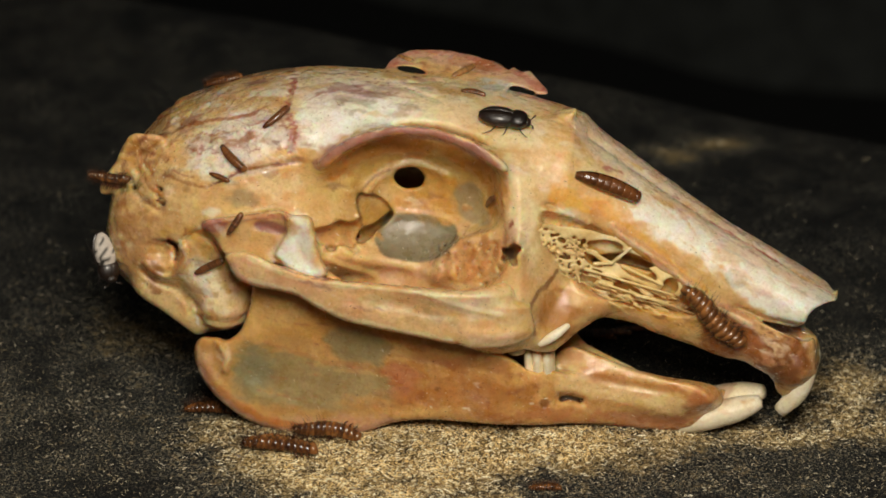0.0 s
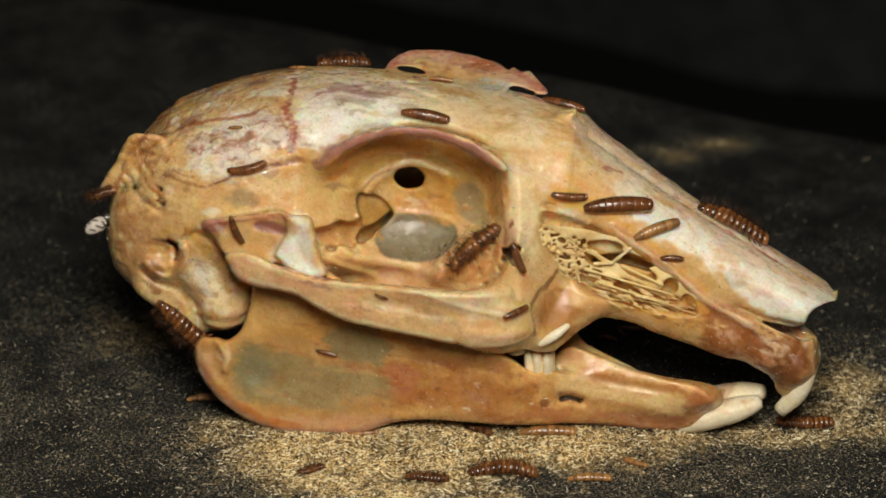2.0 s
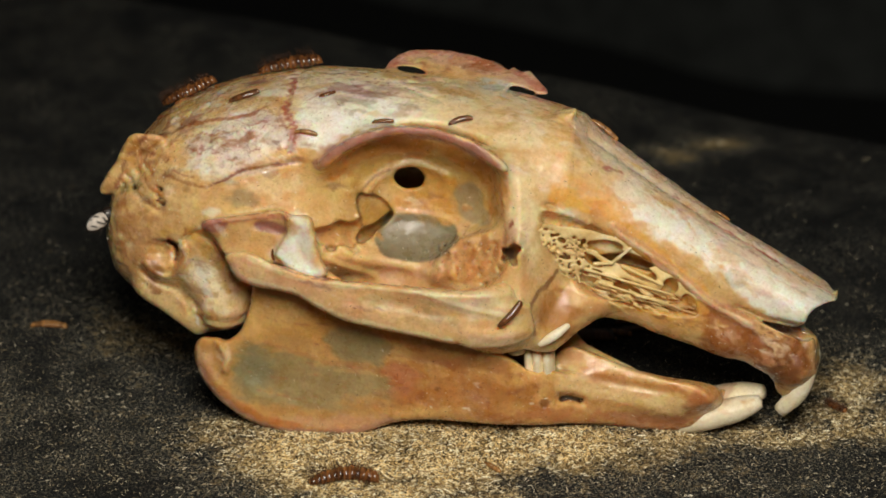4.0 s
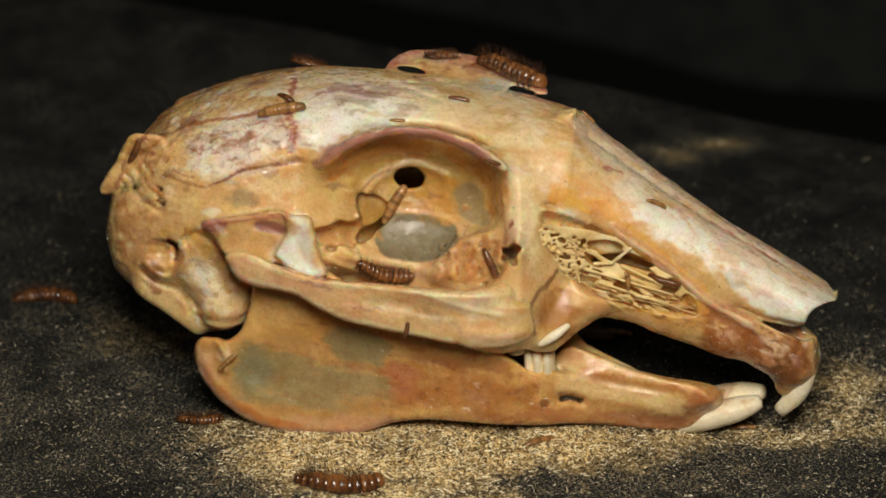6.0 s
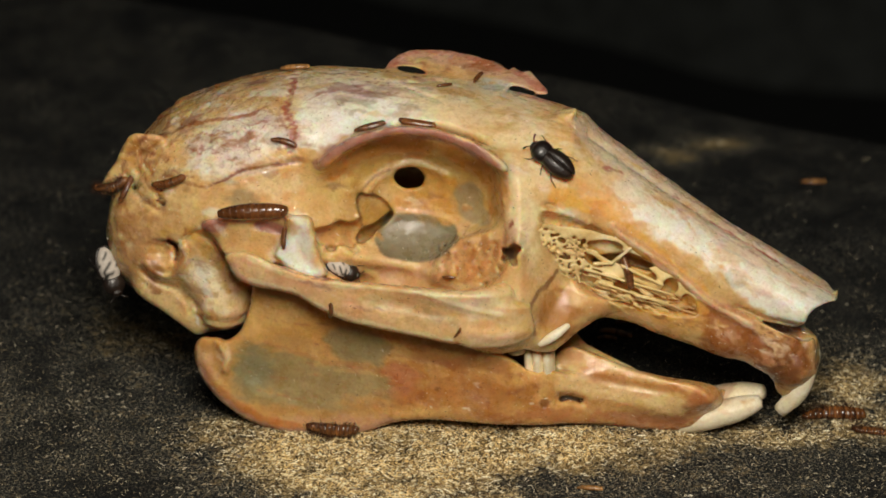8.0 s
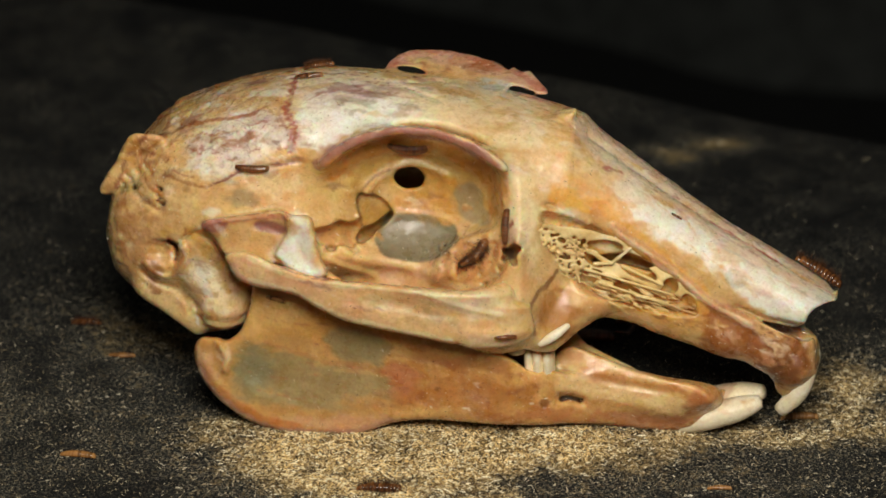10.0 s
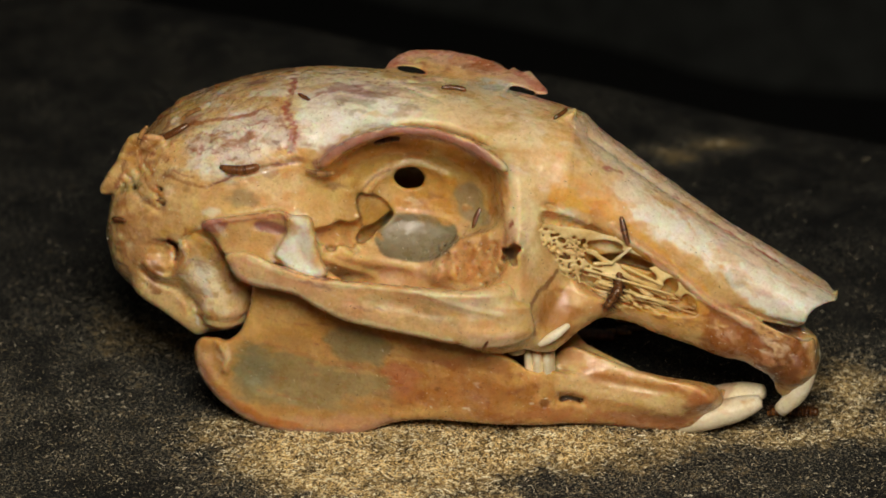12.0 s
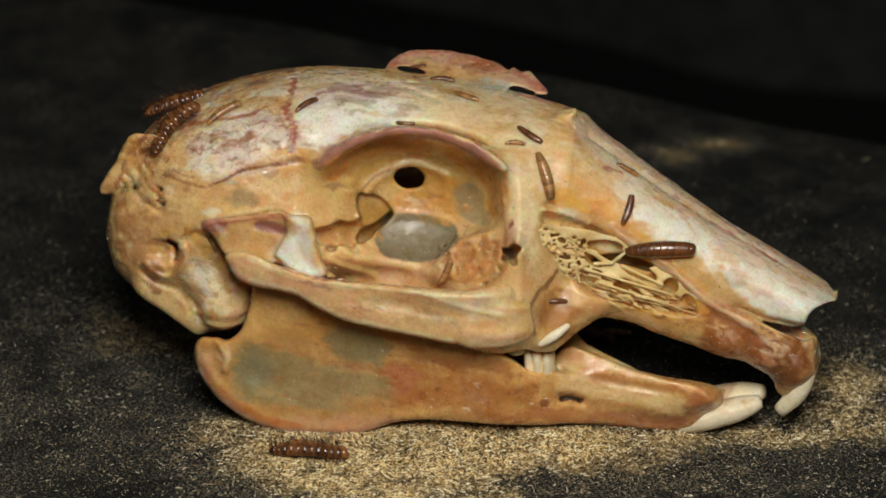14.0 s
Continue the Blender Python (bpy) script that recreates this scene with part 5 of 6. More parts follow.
def build_grit_and_glints(skull):
    """Specks of frass stuck to the greasy bone; the palest stand in for wet glints."""
    rng = np.random.default_rng(11)
    spots, ways = [], []
    for points, quads in (SHAPES["cranium"], SHAPES["lower_jaw"], SHAPES["cheekbone"]):
        n = normals_of(points, quads)
        facing = n[:, 1] < -0.1
        px, py = drawn(points[:, 0], points[:, 1], points[:, 2])
        weight = 0.35 + 1.5 * np.exp(-((px - 830) / 60) ** 2 - ((py - 465) / 40) ** 2) + 0.9 * np.exp(-((px - 320) / 90) ** 2 - ((py - 500) / 80) ** 2)
        weight = weight + 1.0 * np.exp(-((px - 260) / 60) ** 2 - ((py - 260) / 70) ** 2) + 0.9 * np.exp(-((px - 780) / 220) ** 2 - ((py - 690) / 50) ** 2)
        weight = weight + 1.0 * np.exp(-((px - 1360) / 80) ** 2 - ((py - 630) / 50) ** 2) + 0.8 * np.exp(-((px - 420) / 110) ** 2 - ((py - 200) / 60) ** 2)
        weight = weight * facing
        pick = rng.choice(len(points), int(len(points) * 0.011), p=weight / weight.sum())
        spots.append(points[pick])
        ways.append(n[pick])
    c, n = np.vstack(spots), np.vstack(ways)
    count = len(c)
    side = np.cross(n, rng.normal(0, 1, (count, 3)))
    side /= np.linalg.norm(side, axis=1, keepdims=True) + 1e-9
    other = np.cross(n, side)
    long = (rng.gamma(1.6, 0.045, count) + 0.03)[:, None]
    wide = rng.uniform(0.02, 0.06, count)[:, None]
    high = rng.uniform(0.02, 0.07, count)[:, None]
    corners = np.stack((c - side * long, c + other * wide, c + side * long, c - other * wide, c + n * high + side * long * 0.3), 1)
    base = np.arange(count)[:, None] * 5
    faces = np.hstack([base + np.array(f) for f in ((0, 4, 1), (1, 4, 2), (2, 4, 3), (3, 4, 0))]).reshape(-1, 3).tolist()
    verts = (corners.reshape(-1, 3) * 0.001).tolist()
    me = bpy.data.meshes.new("grit_and_glints")
    me.from_pydata(verts, [], faces)
    mat, tree, shader = nodes_of("grit_glint_tones")
    geo = tree.nodes.new("ShaderNodeNewGeometry")
    # browns and tans of frass, then near-white tones painted as glints
    tone = ramp(tree, geo.outputs["Random Per Island"], (0.0, (0.06, 0.022, 0.010)), (0.3, (0.22, 0.10, 0.04)), (0.45, (0.62, 0.42, 0.20)), (0.8, (0.90, 0.78, 0.55)), (1.0, (0.98, 0.95, 0.88)))
    tree.links.new(tone, shader.inputs["Base Color"])
    shader.inputs["Roughness"].default_value = 0.22
    me.materials.append(mat)
    ob = tagged(new("grit_and_glints", me), "brown and pale specks of stuck frass, palest painted as glints", kind="stuff")
    ob.parent = skull
    return ob


build_ground()
build_backdrop()
build_frass()
build_grit_and_glints(skull)
# ------------------------------------------------------------------ insects
def shell_material(name, dark, light, gloss, band):
    """Shiny insect skin; light rings between the segments and the paler back come with the mesh."""
    mat, tree, shader = nodes_of(name)
    tone = tree.nodes.new("ShaderNodeAttribute")
    tone.attribute_name = "ring"
    spots = ramp(tree, grain(tree, 1600, 4).outputs[0], (0.35, dark), (0.75, tuple(0.7 * d + 0.3 * l for d, l in zip(dark, light))))
    info = tree.nodes.new("ShaderNodeObjectInfo")
    vary = ramp(tree, info.outputs["Random"], (0.0, (0.55, 0.5, 0.5)), (1.0, (1.5, 1.4, 1.3)))
    skin = mix(tree, "MULTIPLY", 1.0, mix(tree, "MIX", tone.outputs["Fac"], spots, light), vary)
    tree.links.new(skin, shader.inputs["Base Color"])
    shader.inputs["Roughness"].default_value = gloss
    shader.inputs["Coat Weight"].default_value = band
    shader.inputs["Coat Roughness"].default_value = 0.14
    relief(tree, shader, grain(tree, 3200, 5).outputs[0], 0.7, 0.00012)
    return mat


RED_SKIN = shell_material("reddish_larva_skin", (0.048, 0.014, 0.0045), (0.34, 0.15, 0.045), 0.2, 0.9)
DARK_SKIN = shell_material("dark_larva_skin", (0.072, 0.026, 0.008), (0.26, 0.10, 0.03), 0.16, 0.8)
PALE_SKIN = shell_material("pale_larva_skin", (0.22, 0.10, 0.030), (0.46, 0.28, 0.10), 0.24, 0.6)
HAIR = shell_material("bristle", (0.05, 0.02, 0.008), (0.2, 0.1, 0.04), 0.4, 0.0)
BLACK = shell_material("black_wing_case", (0.010, 0.007, 0.006), (0.05, 0.03, 0.018), 0.38, 0.35)
CHALK = shell_material("chalky_belly", (0.58, 0.56, 0.52), (0.02, 0.018, 0.015), 0.6, 0.0)


def part(name, bm, material, parent, label=""):
    me = bpy.data.meshes.new(name)
    bmesh.ops.recalc_face_normals(bm, faces=bm.faces)
    for f in bm.faces:
        f.smooth = True
    bm.to_mesh(me)
    bm.free()
    me.materials.append(material)
    ob = new(name, me)
    ob.parent = parent
    if label:
        tagged(ob, label)
    return ob


def hull(bm, rings, values=None, caps=True, crown=0.0):
    """Skins a row of vertex rings; values go into the 'ring' attribute."""
    layer = bm.verts.layers.float_color.get("ring") or bm.verts.layers.float_color.new("ring")
    rows = []
    for i, ring in enumerate(rings):
        row = [bm.verts.new(p) for p in ring]
        for v in row:
            g = values[i] if values else 0.0
            v[layer] = (g, g, g, 1)
        # crown lightens the top: a dorsal stripe, a painted highlight on small larvae
        if crown:
            for k in range(1, len(row) // 2):
                lift = math.sin(2 * math.pi * k / len(row)) ** 8 * crown
                g = min(1.0, row[k][layer][0] + lift)
                row[k][layer] = (g, g, g, 1)
        rows.append(row)
    for a, b in zip(rows, rows[1:]):
        for j in range(len(a)):
            bm.faces.new((a[j], a[(j + 1) % len(a)], b[(j + 1) % len(b)], b[j]))
    if caps:
        bm.faces.new(rows[0][::-1])
        bm.faces.new(rows[-1])


def ring(at_, way, wide, high, n=12):
    """Flat-bellied oval across 'way' (a direction in the xy plane)."""
    side = Vector((-way[1], way[0], 0)).normalized()
    out = []
    for k in range(n):
        a = 2 * math.pi * k / n
        lift = math.sin(a)
        out.append(Vector(at_) + side * wide * math.cos(a) + Vector((0, 0, high * (lift if lift > 0 else 0.55 * lift) + high * 0.55)))
    return out


def limb(bm, points, r0, r1, n=5):
    rings = []
    for i, p in enumerate(points):
        q = Vector(points[min(i + 1, len(points) - 1)]) - Vector(points[max(i - 1, 0)])
        x = q.cross(Vector((0.3, 0.2, 1))).normalized()
        y = q.cross(x).normalized()
        r = r0 + (r1 - r0) * i / (len(points) - 1)
        rings.append([Vector(p) + r * (math.cos(2 * math.pi * k / n) * x + math.sin(2 * math.pi * k / n) * y) for k in range(n)])
    hull(bm, rings)


def larva(length, bend, skin, wide, bristles, rng, label, group):
    """A larva lying along x, head first; length in mm, bend in degrees."""
    body = tagged(new("beetle_larva"), label, "larva", group)
    m = length * 0.001
    arc = radians(bend)

    def spine(s):
        r, a = m / arc, (s - 0.5) * arc
        wave = 0.035 * m * math.sin(2 * math.pi * s + bend) if bristles else 0.0
        return Vector((r * math.sin(a), r * (1 - math.cos(a)) - r * 0.12 * abs(arc) + wave, 0)), Vector((math.cos(a), math.sin(a), 0))

    def girth(s):
        return m * wide * (0.18 + 0.84 * math.sin(math.pi * (0.05 + 0.75 * max(s, 0.0) ** 0.8)) ** 0.75)

    count = 11 if bristles else 9
    for i in range(count):
        bm = bmesh.new()
        a, b = i / count * 0.9, (i + 1) / count * 0.9
        rings, values, jit = [], [], rng.uniform(0.93, 1.07)
        for k, (u, g, tint) in enumerate(((-0.04, 0.90, 0.9), (0.12, 0.98, 0.35), (0.45, 1.03, 0.0), (0.8, 1.0, 0.0), (1.0, 0.92, 0.4))):
            s = a + (b - a) * u
            p, way = spine(s)
            g = g * jit if bristles else 0.9 + 0.1 * g
            rings.append(ring(p, way, girth(s) * g, girth(s) * g * 0.95))
            values.append(tint if bristles else tint * 0.5)
        # large ones get their tan back line, small ones a painted highlight
        hull(bm, rings, values, True, 0.55 if bristles else 0.3)
        part("segment", bm, skin, body)
    bm = bmesh.new()
    rings = []
    for u, g in ((0.88, 0.75), (0.92, 0.95), (0.96, 0.85), (0.99, 0.5), (1.0, 0.15)):
        p, way = spine(u)
        rings.append(ring(p, way, girth(0.9) * g, girth(0.9) * g))
    hull(bm, rings, [0.3] * 5)
    part("head", bm, skin, body)
    for s in (0.72, 0.79, 0.86):
        for side in (-1, 1) if bristles else ():
            p, way = spine(s)
            out = Vector((-way[1], way[0], 0)) * side
            r = girth(s)
            bm = bmesh.new()
            limb(bm, [p + out * r * 0.7 + Vector((0, 0, r * 0.4)), p + out * r * 1.1 + Vector((0, 0, r * 0.25)), p + out * r * 1.2 + way * r * 0.3], r * 0.16, r * 0.06)
            part("leg", bm, skin, body)
    bm = bmesh.new()
    for i in range(260 if bristles else 14):
        s = rng.uniform(0.0, 0.92)
        p, way = spine(s)
        out = Vector((-way[1], way[0], 0))
        r, a = girth(s), rng.uniform(-0.1, math.pi + 0.1)
        way_out = out * math.cos(a) + Vector((0, 0, math.sin(a))) - way * rng.uniform(0.1, 0.6)
        root = p + out * math.cos(a) * r * 0.95 + Vector((0, 0, r * 0.52 + r * 0.9 * math.sin(a)))
        tip = root + way_out.normalized() * rng.uniform(0.5, 1.8) * (m * 0.10 if bristles else m * 0.05)
        limb(bm, [root, (root + tip) / 2 + Vector((0, 0, m * 0.004)), tip], 0.00003, 0.000008, 3)
    tagged(part("bristles", bm, HAIR, body), kind="stuff")
    return body


def beetle(length, spotted, rng, label, group):
    """An adult beetle along x, head first; length in mm."""
    body = tagged(new("carrion_beetle"), label, "beetle", group)
    m = length * 0.001

    def oval(bm, x0, x1, wide, high, lift, cut=0, values=None, n=16, blunt=0.55):
        rings = []
        steps = 12
        for i in range(steps + 1):
            s = i / steps
            g = max(0.04, math.sin(math.pi * (0.02 + 0.96 * s)) ** blunt)
            row = []
            for k in range(n):
                a = 2 * math.pi * k / n
                y, z = math.cos(a) * wide * g, math.sin(a) * high * g
                if cut:
                    z = max(z, -0.02 * m)
                    y = cut * max(0.012 * m, cut * y)
                row.append(Vector((x0 + (x1 - x0) * s, y, lift + z)))
            rings.append(row)
        hull(bm, rings, [values(s / 12) for s in range(13)] if values else None)

    for side in (-1, 1):
        bm = bmesh.new()
        oval(bm, -0.5 * m, 0.27 * m, 0.235 * m, 0.165 * m, 0.165 * m, side, None, 16, 0.48)
        part("wing_case", bm, BLACK, body)
    bm = bmesh.new()
    oval(bm, -0.47 * m, 0.30 * m, 0.20 * m, 0.13 * m, 0.13 * m, 0, None)
    if spotted:
        layer = bm.verts.layers.float_color["ring"]
        for v in bm.verts:
            g = 1.0 if noise.noise(v.co / m * 11) > 0.22 else 0.0
            v[layer] = (g, g, g, 1)
    part("belly", bm, CHALK if spotted else BLACK, body, "chalk-white belly with black spots" if spotted else "")
    bm = bmesh.new()
    oval(bm, 0.06 * m, 0.42 * m, 0.218 * m, 0.150 * m, 0.155 * m, 0, None, 16, 0.3)
    part("thorax", bm, BLACK, body)
    bm = bmesh.new()
    oval(bm, 0.33 * m, 0.49 * m, 0.115 * m, 0.085 * m, 0.11 * m, 0, None, 14, 0.45)
    part("head", bm, BLACK, body)
    for x, reach, back in ((0.24, 0.13, 0.14), (0.08, 0.17, -0.06), (-0.08, 0.17, -0.2)):
        for side in (-1, 1):
            bm = bmesh.new()
            limb(bm, [(x * m, side * 0.12 * m, 0.07 * m), ((x + back * 0.3) * m, side * (0.14 + reach * 0.5) * m, 0.14 * m),
                      ((x + back * 0.8) * m, side * (0.12 + reach) * m, 0.05 * m), ((x + back * 1.5) * m, side * (0.15 + reach * 1.1) * m, 0.0)], 0.017 * m, 0.006 * m)
            part("leg", bm, BLACK, body)
    for side in (-1, 1):
        bm = bmesh.new()
        limb(bm, [(0.47 * m, side * 0.05 * m, 0.13 * m), (0.53 * m, side * 0.12 * m, 0.15 * m), (0.55 * m, side * 0.18 * m, 0.13 * m)], 0.008 * m, 0.02 * m)
        part("antenna", bm, BLACK, body)
    return body


# Where each one crawls: its length in mm, then seconds, place in the drawing, heading in degrees.
def large_larvae():
    yield 10.8, [(5, 518, 720, 21), (6, 600, 860, 5), (6.5, 520, 720, 45), (8.5, 757, 838, -24), (10.5, 820, 760, 0), (13.5, 750, 835, -15)]
    yield 9.8, [(0, 1250, 570, 45), (1, 640, 785, 10), (2, 310, 590, 60), (5.5, 770, 860, 5), (6, 895, 140, 55), (8.5, 828, 252, 47), (13.5, 838, 254, 32)]
    yield 9.2, [(0, 500, 790, 30), (0.5, 850, 763, 0), (1, 940, 715, -65), (2, 1295, 395, 10), (3, 512, 840, 5), (5.5, 660, 850, -25), (6.5, 310, 480, 50), (9, 507, 842, 24), (10.5, 1085, 737, 5), (14, 550, 800, 15)]
    yield 8.2, [(0, 580, 765, 5), (1, 740, 825, 20), (2, 890, 845, 10), (2.5, 600, 845, 12), (4, 610, 857, -12), (5, 302, 490, 63), (6, 80, 537, 8), (9.5, 375, 428, -45), (10.5, 262, 655, 35), (11.5, 330, 165, -20), (13, 395, 415, -70), (14, 315, 235, -55)]
    yield 7.5, [(0, 385, 725, 10), (0.5, 470, 770, -15), (2, 835, 430, -40), (4, 506, 108, -16), (5.5, 900, 605, 30), (8, 1475, 735, -5), (14, 305, 180, -15)]
    yield 6.9, [(0.5, 1000, 545, -35), (1.5, 1045, 850, 15), (2, 1425, 750, 5), (3, 757, 775, 3), (4, 338, 166, -23), (6, 685, 470, 20), (7, 385, 752, 60), (9, 771, 769, 24), (10.5, 610, 752, 0), (13, 785, 855, -20)]
    yield 6.2, [(0.5, 1455, 485, 30), (1.5, 1515, 350, 10), (2, 605, 105, 0), (2.5, 520, 105, -5), (3.5, 1420, 740, -4), (4.5, 392, 742, 37), (5.5, 965, 610, -70), (8, 590, 763, 0), (10, 1451, 479, 39), (12, 1405, 740, 0), (12.5, 1460, 475, 20), (13.5, 235, 650, 60)]
    yield 5.6, [(0.5, 640, 125, -70), (1.5, 35, 405, 5), (2.5, 345, 160, -15), (6, 355, 745, -5), (8.5, 246, 663, 66), (9.5, 228, 221, -52), (11, 1155, 100, 10), (13, 250, 230, -55)]
    yield 5.2, [(0, 195, 320, 0), (0.5, 700, 760, -60), (1, 335, 690, 80), (2, 755, 855, 20), (4.5, 1426, 750, -1), (5.5, 990, 565, 10), (7, 1420, 745, 10), (7.5, 1535, 760, 25), (8.5, 1404, 463, 32), (9.5, 629, 759, -21), (10, 671, 873, 1), (10.5, 680, 790, -55), (12.5, 680, 862, -5), (13, 630, 772, -5), (13.5, 1405, 468, 30)]
    yield 4.7, [(0, 395, 145, -20), (1, 1405, 580, -10), (1.5, 1520, 535, 25), (2.5, 1470, 728, 90), (3.5, 1096, 500, -64), (4.5, 963, 592, -38), (6, 540, 103, 0), (7, 220, 300, -40), (8, 195, 320, -20), (8.5, 271, 511, 19), (9.5, 793, 865, -28), (10, 835, 444, -45), (12, 1080, 512, -70), (13, 935, 725, -25)]
    yield 4.3, [(0.5, 750, 85, -5), (1, 770, 102, 5), (2, 180, 335, -20), (4.5, 226, 308, -27), (6, 785, 100, 10), (7, 975, 595, -15), (7.5, 1350, 725, -20), (8, 1540, 765, 40), (9.5, 935, 715, -7), (12.5, 820, 435, -50), (13.5, 280, 510, 20)]
    yield 3.8, [(0, 965, 870, 10), (1.5, 870, 865, 0), (2, 843, 765, 60), (4.5, 269, 518, 45), (7, 270, 530, 60), (7.5, 455, 818, -60), (8.5, 1461, 611, -71), (9.5, 476, 831, -45), (10, 153, 577, 11), (12.5, 145, 575, 10), (13, 460, 838, -40), (13.5, 1450, 615, -80)]
    yield 3.5, [(1.5, 700, 778, -60), (2, 550, 833, -50), (4, 1483, 722, 74), (4.5, 1043, 230, 12), (5.5, 200, 280, -60), (7, 1055, 220, 30), (8.5, 639, 106, -22), (10, 563, 114, -35), (12.5, 565, 108, -20), (13.5, 635, 108, -5)]


def dark_larvae():
    yield 8.0, [(0, 1072, 343, 18), (2, 1095, 378, -3), (8, 450, 385, -5), (14, 1170, 453, -3)]
    yield 5.6, [(2, 752, 215, 10), (3, 812, 574, -5), (9, 832, 563, 2), (10.5, 525, 390, 10)]
    yield 5.1, [(1.5, 410, 590, -15), (2, 1005, 180, 55), (3, 970, 297, 30), (7.5, 915, 148, 30), (8.5, 1159, 458, 58), (9, 962, 291, 6), (10.5, 1168, 420, -75), (11, 1150, 557, 8), (13.5, 1163, 450, 75)]
    yield 4.7, [(0.5, 1122, 393, 25), (1.5, 497, 283, -65), (2, 437, 292, -12), (3, 557, 265, -8), (3.5, 413, 281, -5), (6.5, 402, 305, -25), (7.5, 625, 385, -35), (8, 300, 318, -5), (9, 570, 255, 12), (10, 722, 256, 10), (12, 425, 293, 0)]
    yield 4.3, [(0, 418, 277, 45), (1, 1243, 447, -30), (2, 1008, 341, 5), (3, 725, 123, 10), (5, 560, 205, 23), (6.5, 540, 193, 15), (8, 740, 213, 10), (9, 730, 111, 5), (12.5, 708, 243, 0)]
    yield 4.1, [(0, 375, 475, -35), (1, 1062, 722, -65), (1.5, 700, 478, -15), (2, 645, 577, 15), (3, 500, 522, 35), (4.5, 1036, 612, -40), (6, 865, 470, 70), (6.5, 750, 525, 20), (7, 880, 460, 10), (8, 1103, 483, 75), (9, 937, 254, 2), (10, 903, 402, -81), (10.5, 1062, 605, 5), (12.5, 885, 390, -75), (13.5, 615, 205, 70)]
    yield 3.9, [(0, 487, 207, -50), (1, 845, 665, 75), (1.5, 930, 380, 70), (2, 920, 455, 60), (2.5, 918, 560, -60), (3, 918, 263, -5), (4, 898, 552, -46), (4.5, 879, 452, 34), (5, 728, 536, -4), (6, 1178, 490, 10), (7, 1040, 620, -60), (8.5, 585, 226, 51), (9, 484, 524, 34), (10, 447, 292, 2), (10.5, 433, 250, -65), (12, 310, 235, -15), (13.5, 573, 232, 65)]
    yield 3.7, [(0.5, 537, 455, 85), (1, 310, 540, 80), (1.5, 425, 357, 60), (2, 424, 405, 75), (3, 468, 363, 35), (4, 433, 171, -19), (5, 753, 217, -21), (5.5, 765, 248, 10), (6.5, 733, 213, 0), (7.5, 543, 192, 25), (8, 655, 225, -15), (8.5, 596, 206, 64), (9.5, 456, 116, 13), (10.5, 430, 410, 45), (12.5, 463, 302, -15), (13.5, 917, 422, 20), (14, 1105, 370, -70)]
    yield 3.5, [(0.5, 840, 568, 15), (1.5, 530, 365, 20), (2.5, 412, 180, -15), (3.5, 317, 235, -31), (5, 387, 308, -21), (5.5, 597, 252, -25), (6, 235, 265, -60), (8, 222, 335, -75), (9, 481, 371, 57), (9.5, 328, 260, -81), (10.5, 408, 305, 15), (13, 358, 332, -70), (14, 940, 238, 45)]
    yield 3.3, [(0, 412, 392, -55), (0.5, 635, 232, 0), (1, 657, 556, 85), (1.5, 722, 525, -25), (2, 910, 547, -20), (3, 855, 197, 0), (3.5, 1115, 413, 92), (4.5, 895, 455, 83), (5.5, 953, 282, 70), (7, 912, 455, 70), (8.5, 933, 412, 2), (9, 849, 199, -7), (10, 547, 136, 2), (12, 1110, 407, 75), (13, 560, 470, 20), (14, 587, 490, -2)]
    yield 3.1, [(0, 873, 360, -10), (0.5, 985, 262, -50), (1, 905, 550, 60), (1.5, 597, 492, 55), (2, 1187, 462, 0), (3, 332, 273, -10), (3.5, 230, 394, 14), (5.5, 498, 208, -70), (6, 505, 180, 60), (7.5, 493, 210, -80), (8, 502, 256, 15), (9, 315, 261, -27), (9.5, 377, 335, -87), (12, 685, 250, -5), (12.5, 533, 144, 0), (13, 440, 130, -10), (14, 545, 190, -45)]
    yield 2.9, [(0, 837, 168, 25), (1, 500, 200, -50), (1.5, 510, 150, -60), (2.5, 825, 210, 5), (3.5, 821, 169, 10), (4, 816, 218, -17), (4.5, 688, 220, -19), (5.5, 642, 222, -10), (7, 668, 225, 5), (7.5, 690, 205, 25), (9.5, 820, 150, -18), (12, 803, 161, -3), (13, 838, 157, -5), (14, 783, 145, 10)]
    yield 2.6, [(0, 388, 318, 20), (1, 298, 220, -20), (1.5, 437, 283, -50), (2, 578, 627, 10), (3, 908, 450, -45), (3.5, 861, 379, -79), (4.5, 882, 586, -51), (5.5, 945, 532, -5), (7.5, 912, 268, 0), (8, 508, 422, -80), (9, 915, 456, -39), (9.5, 1061, 666, -2), (10, 894, 599, 6), (10.5, 912, 455, 0), (11.5, 930, 728, -20), (12, 848, 388, -70), (12.5, 890, 612, 0), (13, 1045, 660, -5), (14, 985, 538, 0)]
    yield 2.5, [(1, 858, 200, 20), (1.5, 705, 235, -75), (2.5, 698, 217, 10), (3.5, 670, 238, -19), (4, 678, 220, 0), (5.5, 912, 320, 60), (6, 812, 180, 15), (7, 958, 261, 80), (8, 850, 140, -80), (9, 718, 557, 83), (9.5, 550, 480, 30), (11, 262, 255, -50), (12, 213, 392, -5), (13, 320, 257, -75), (13.5, 262, 255, -45)]
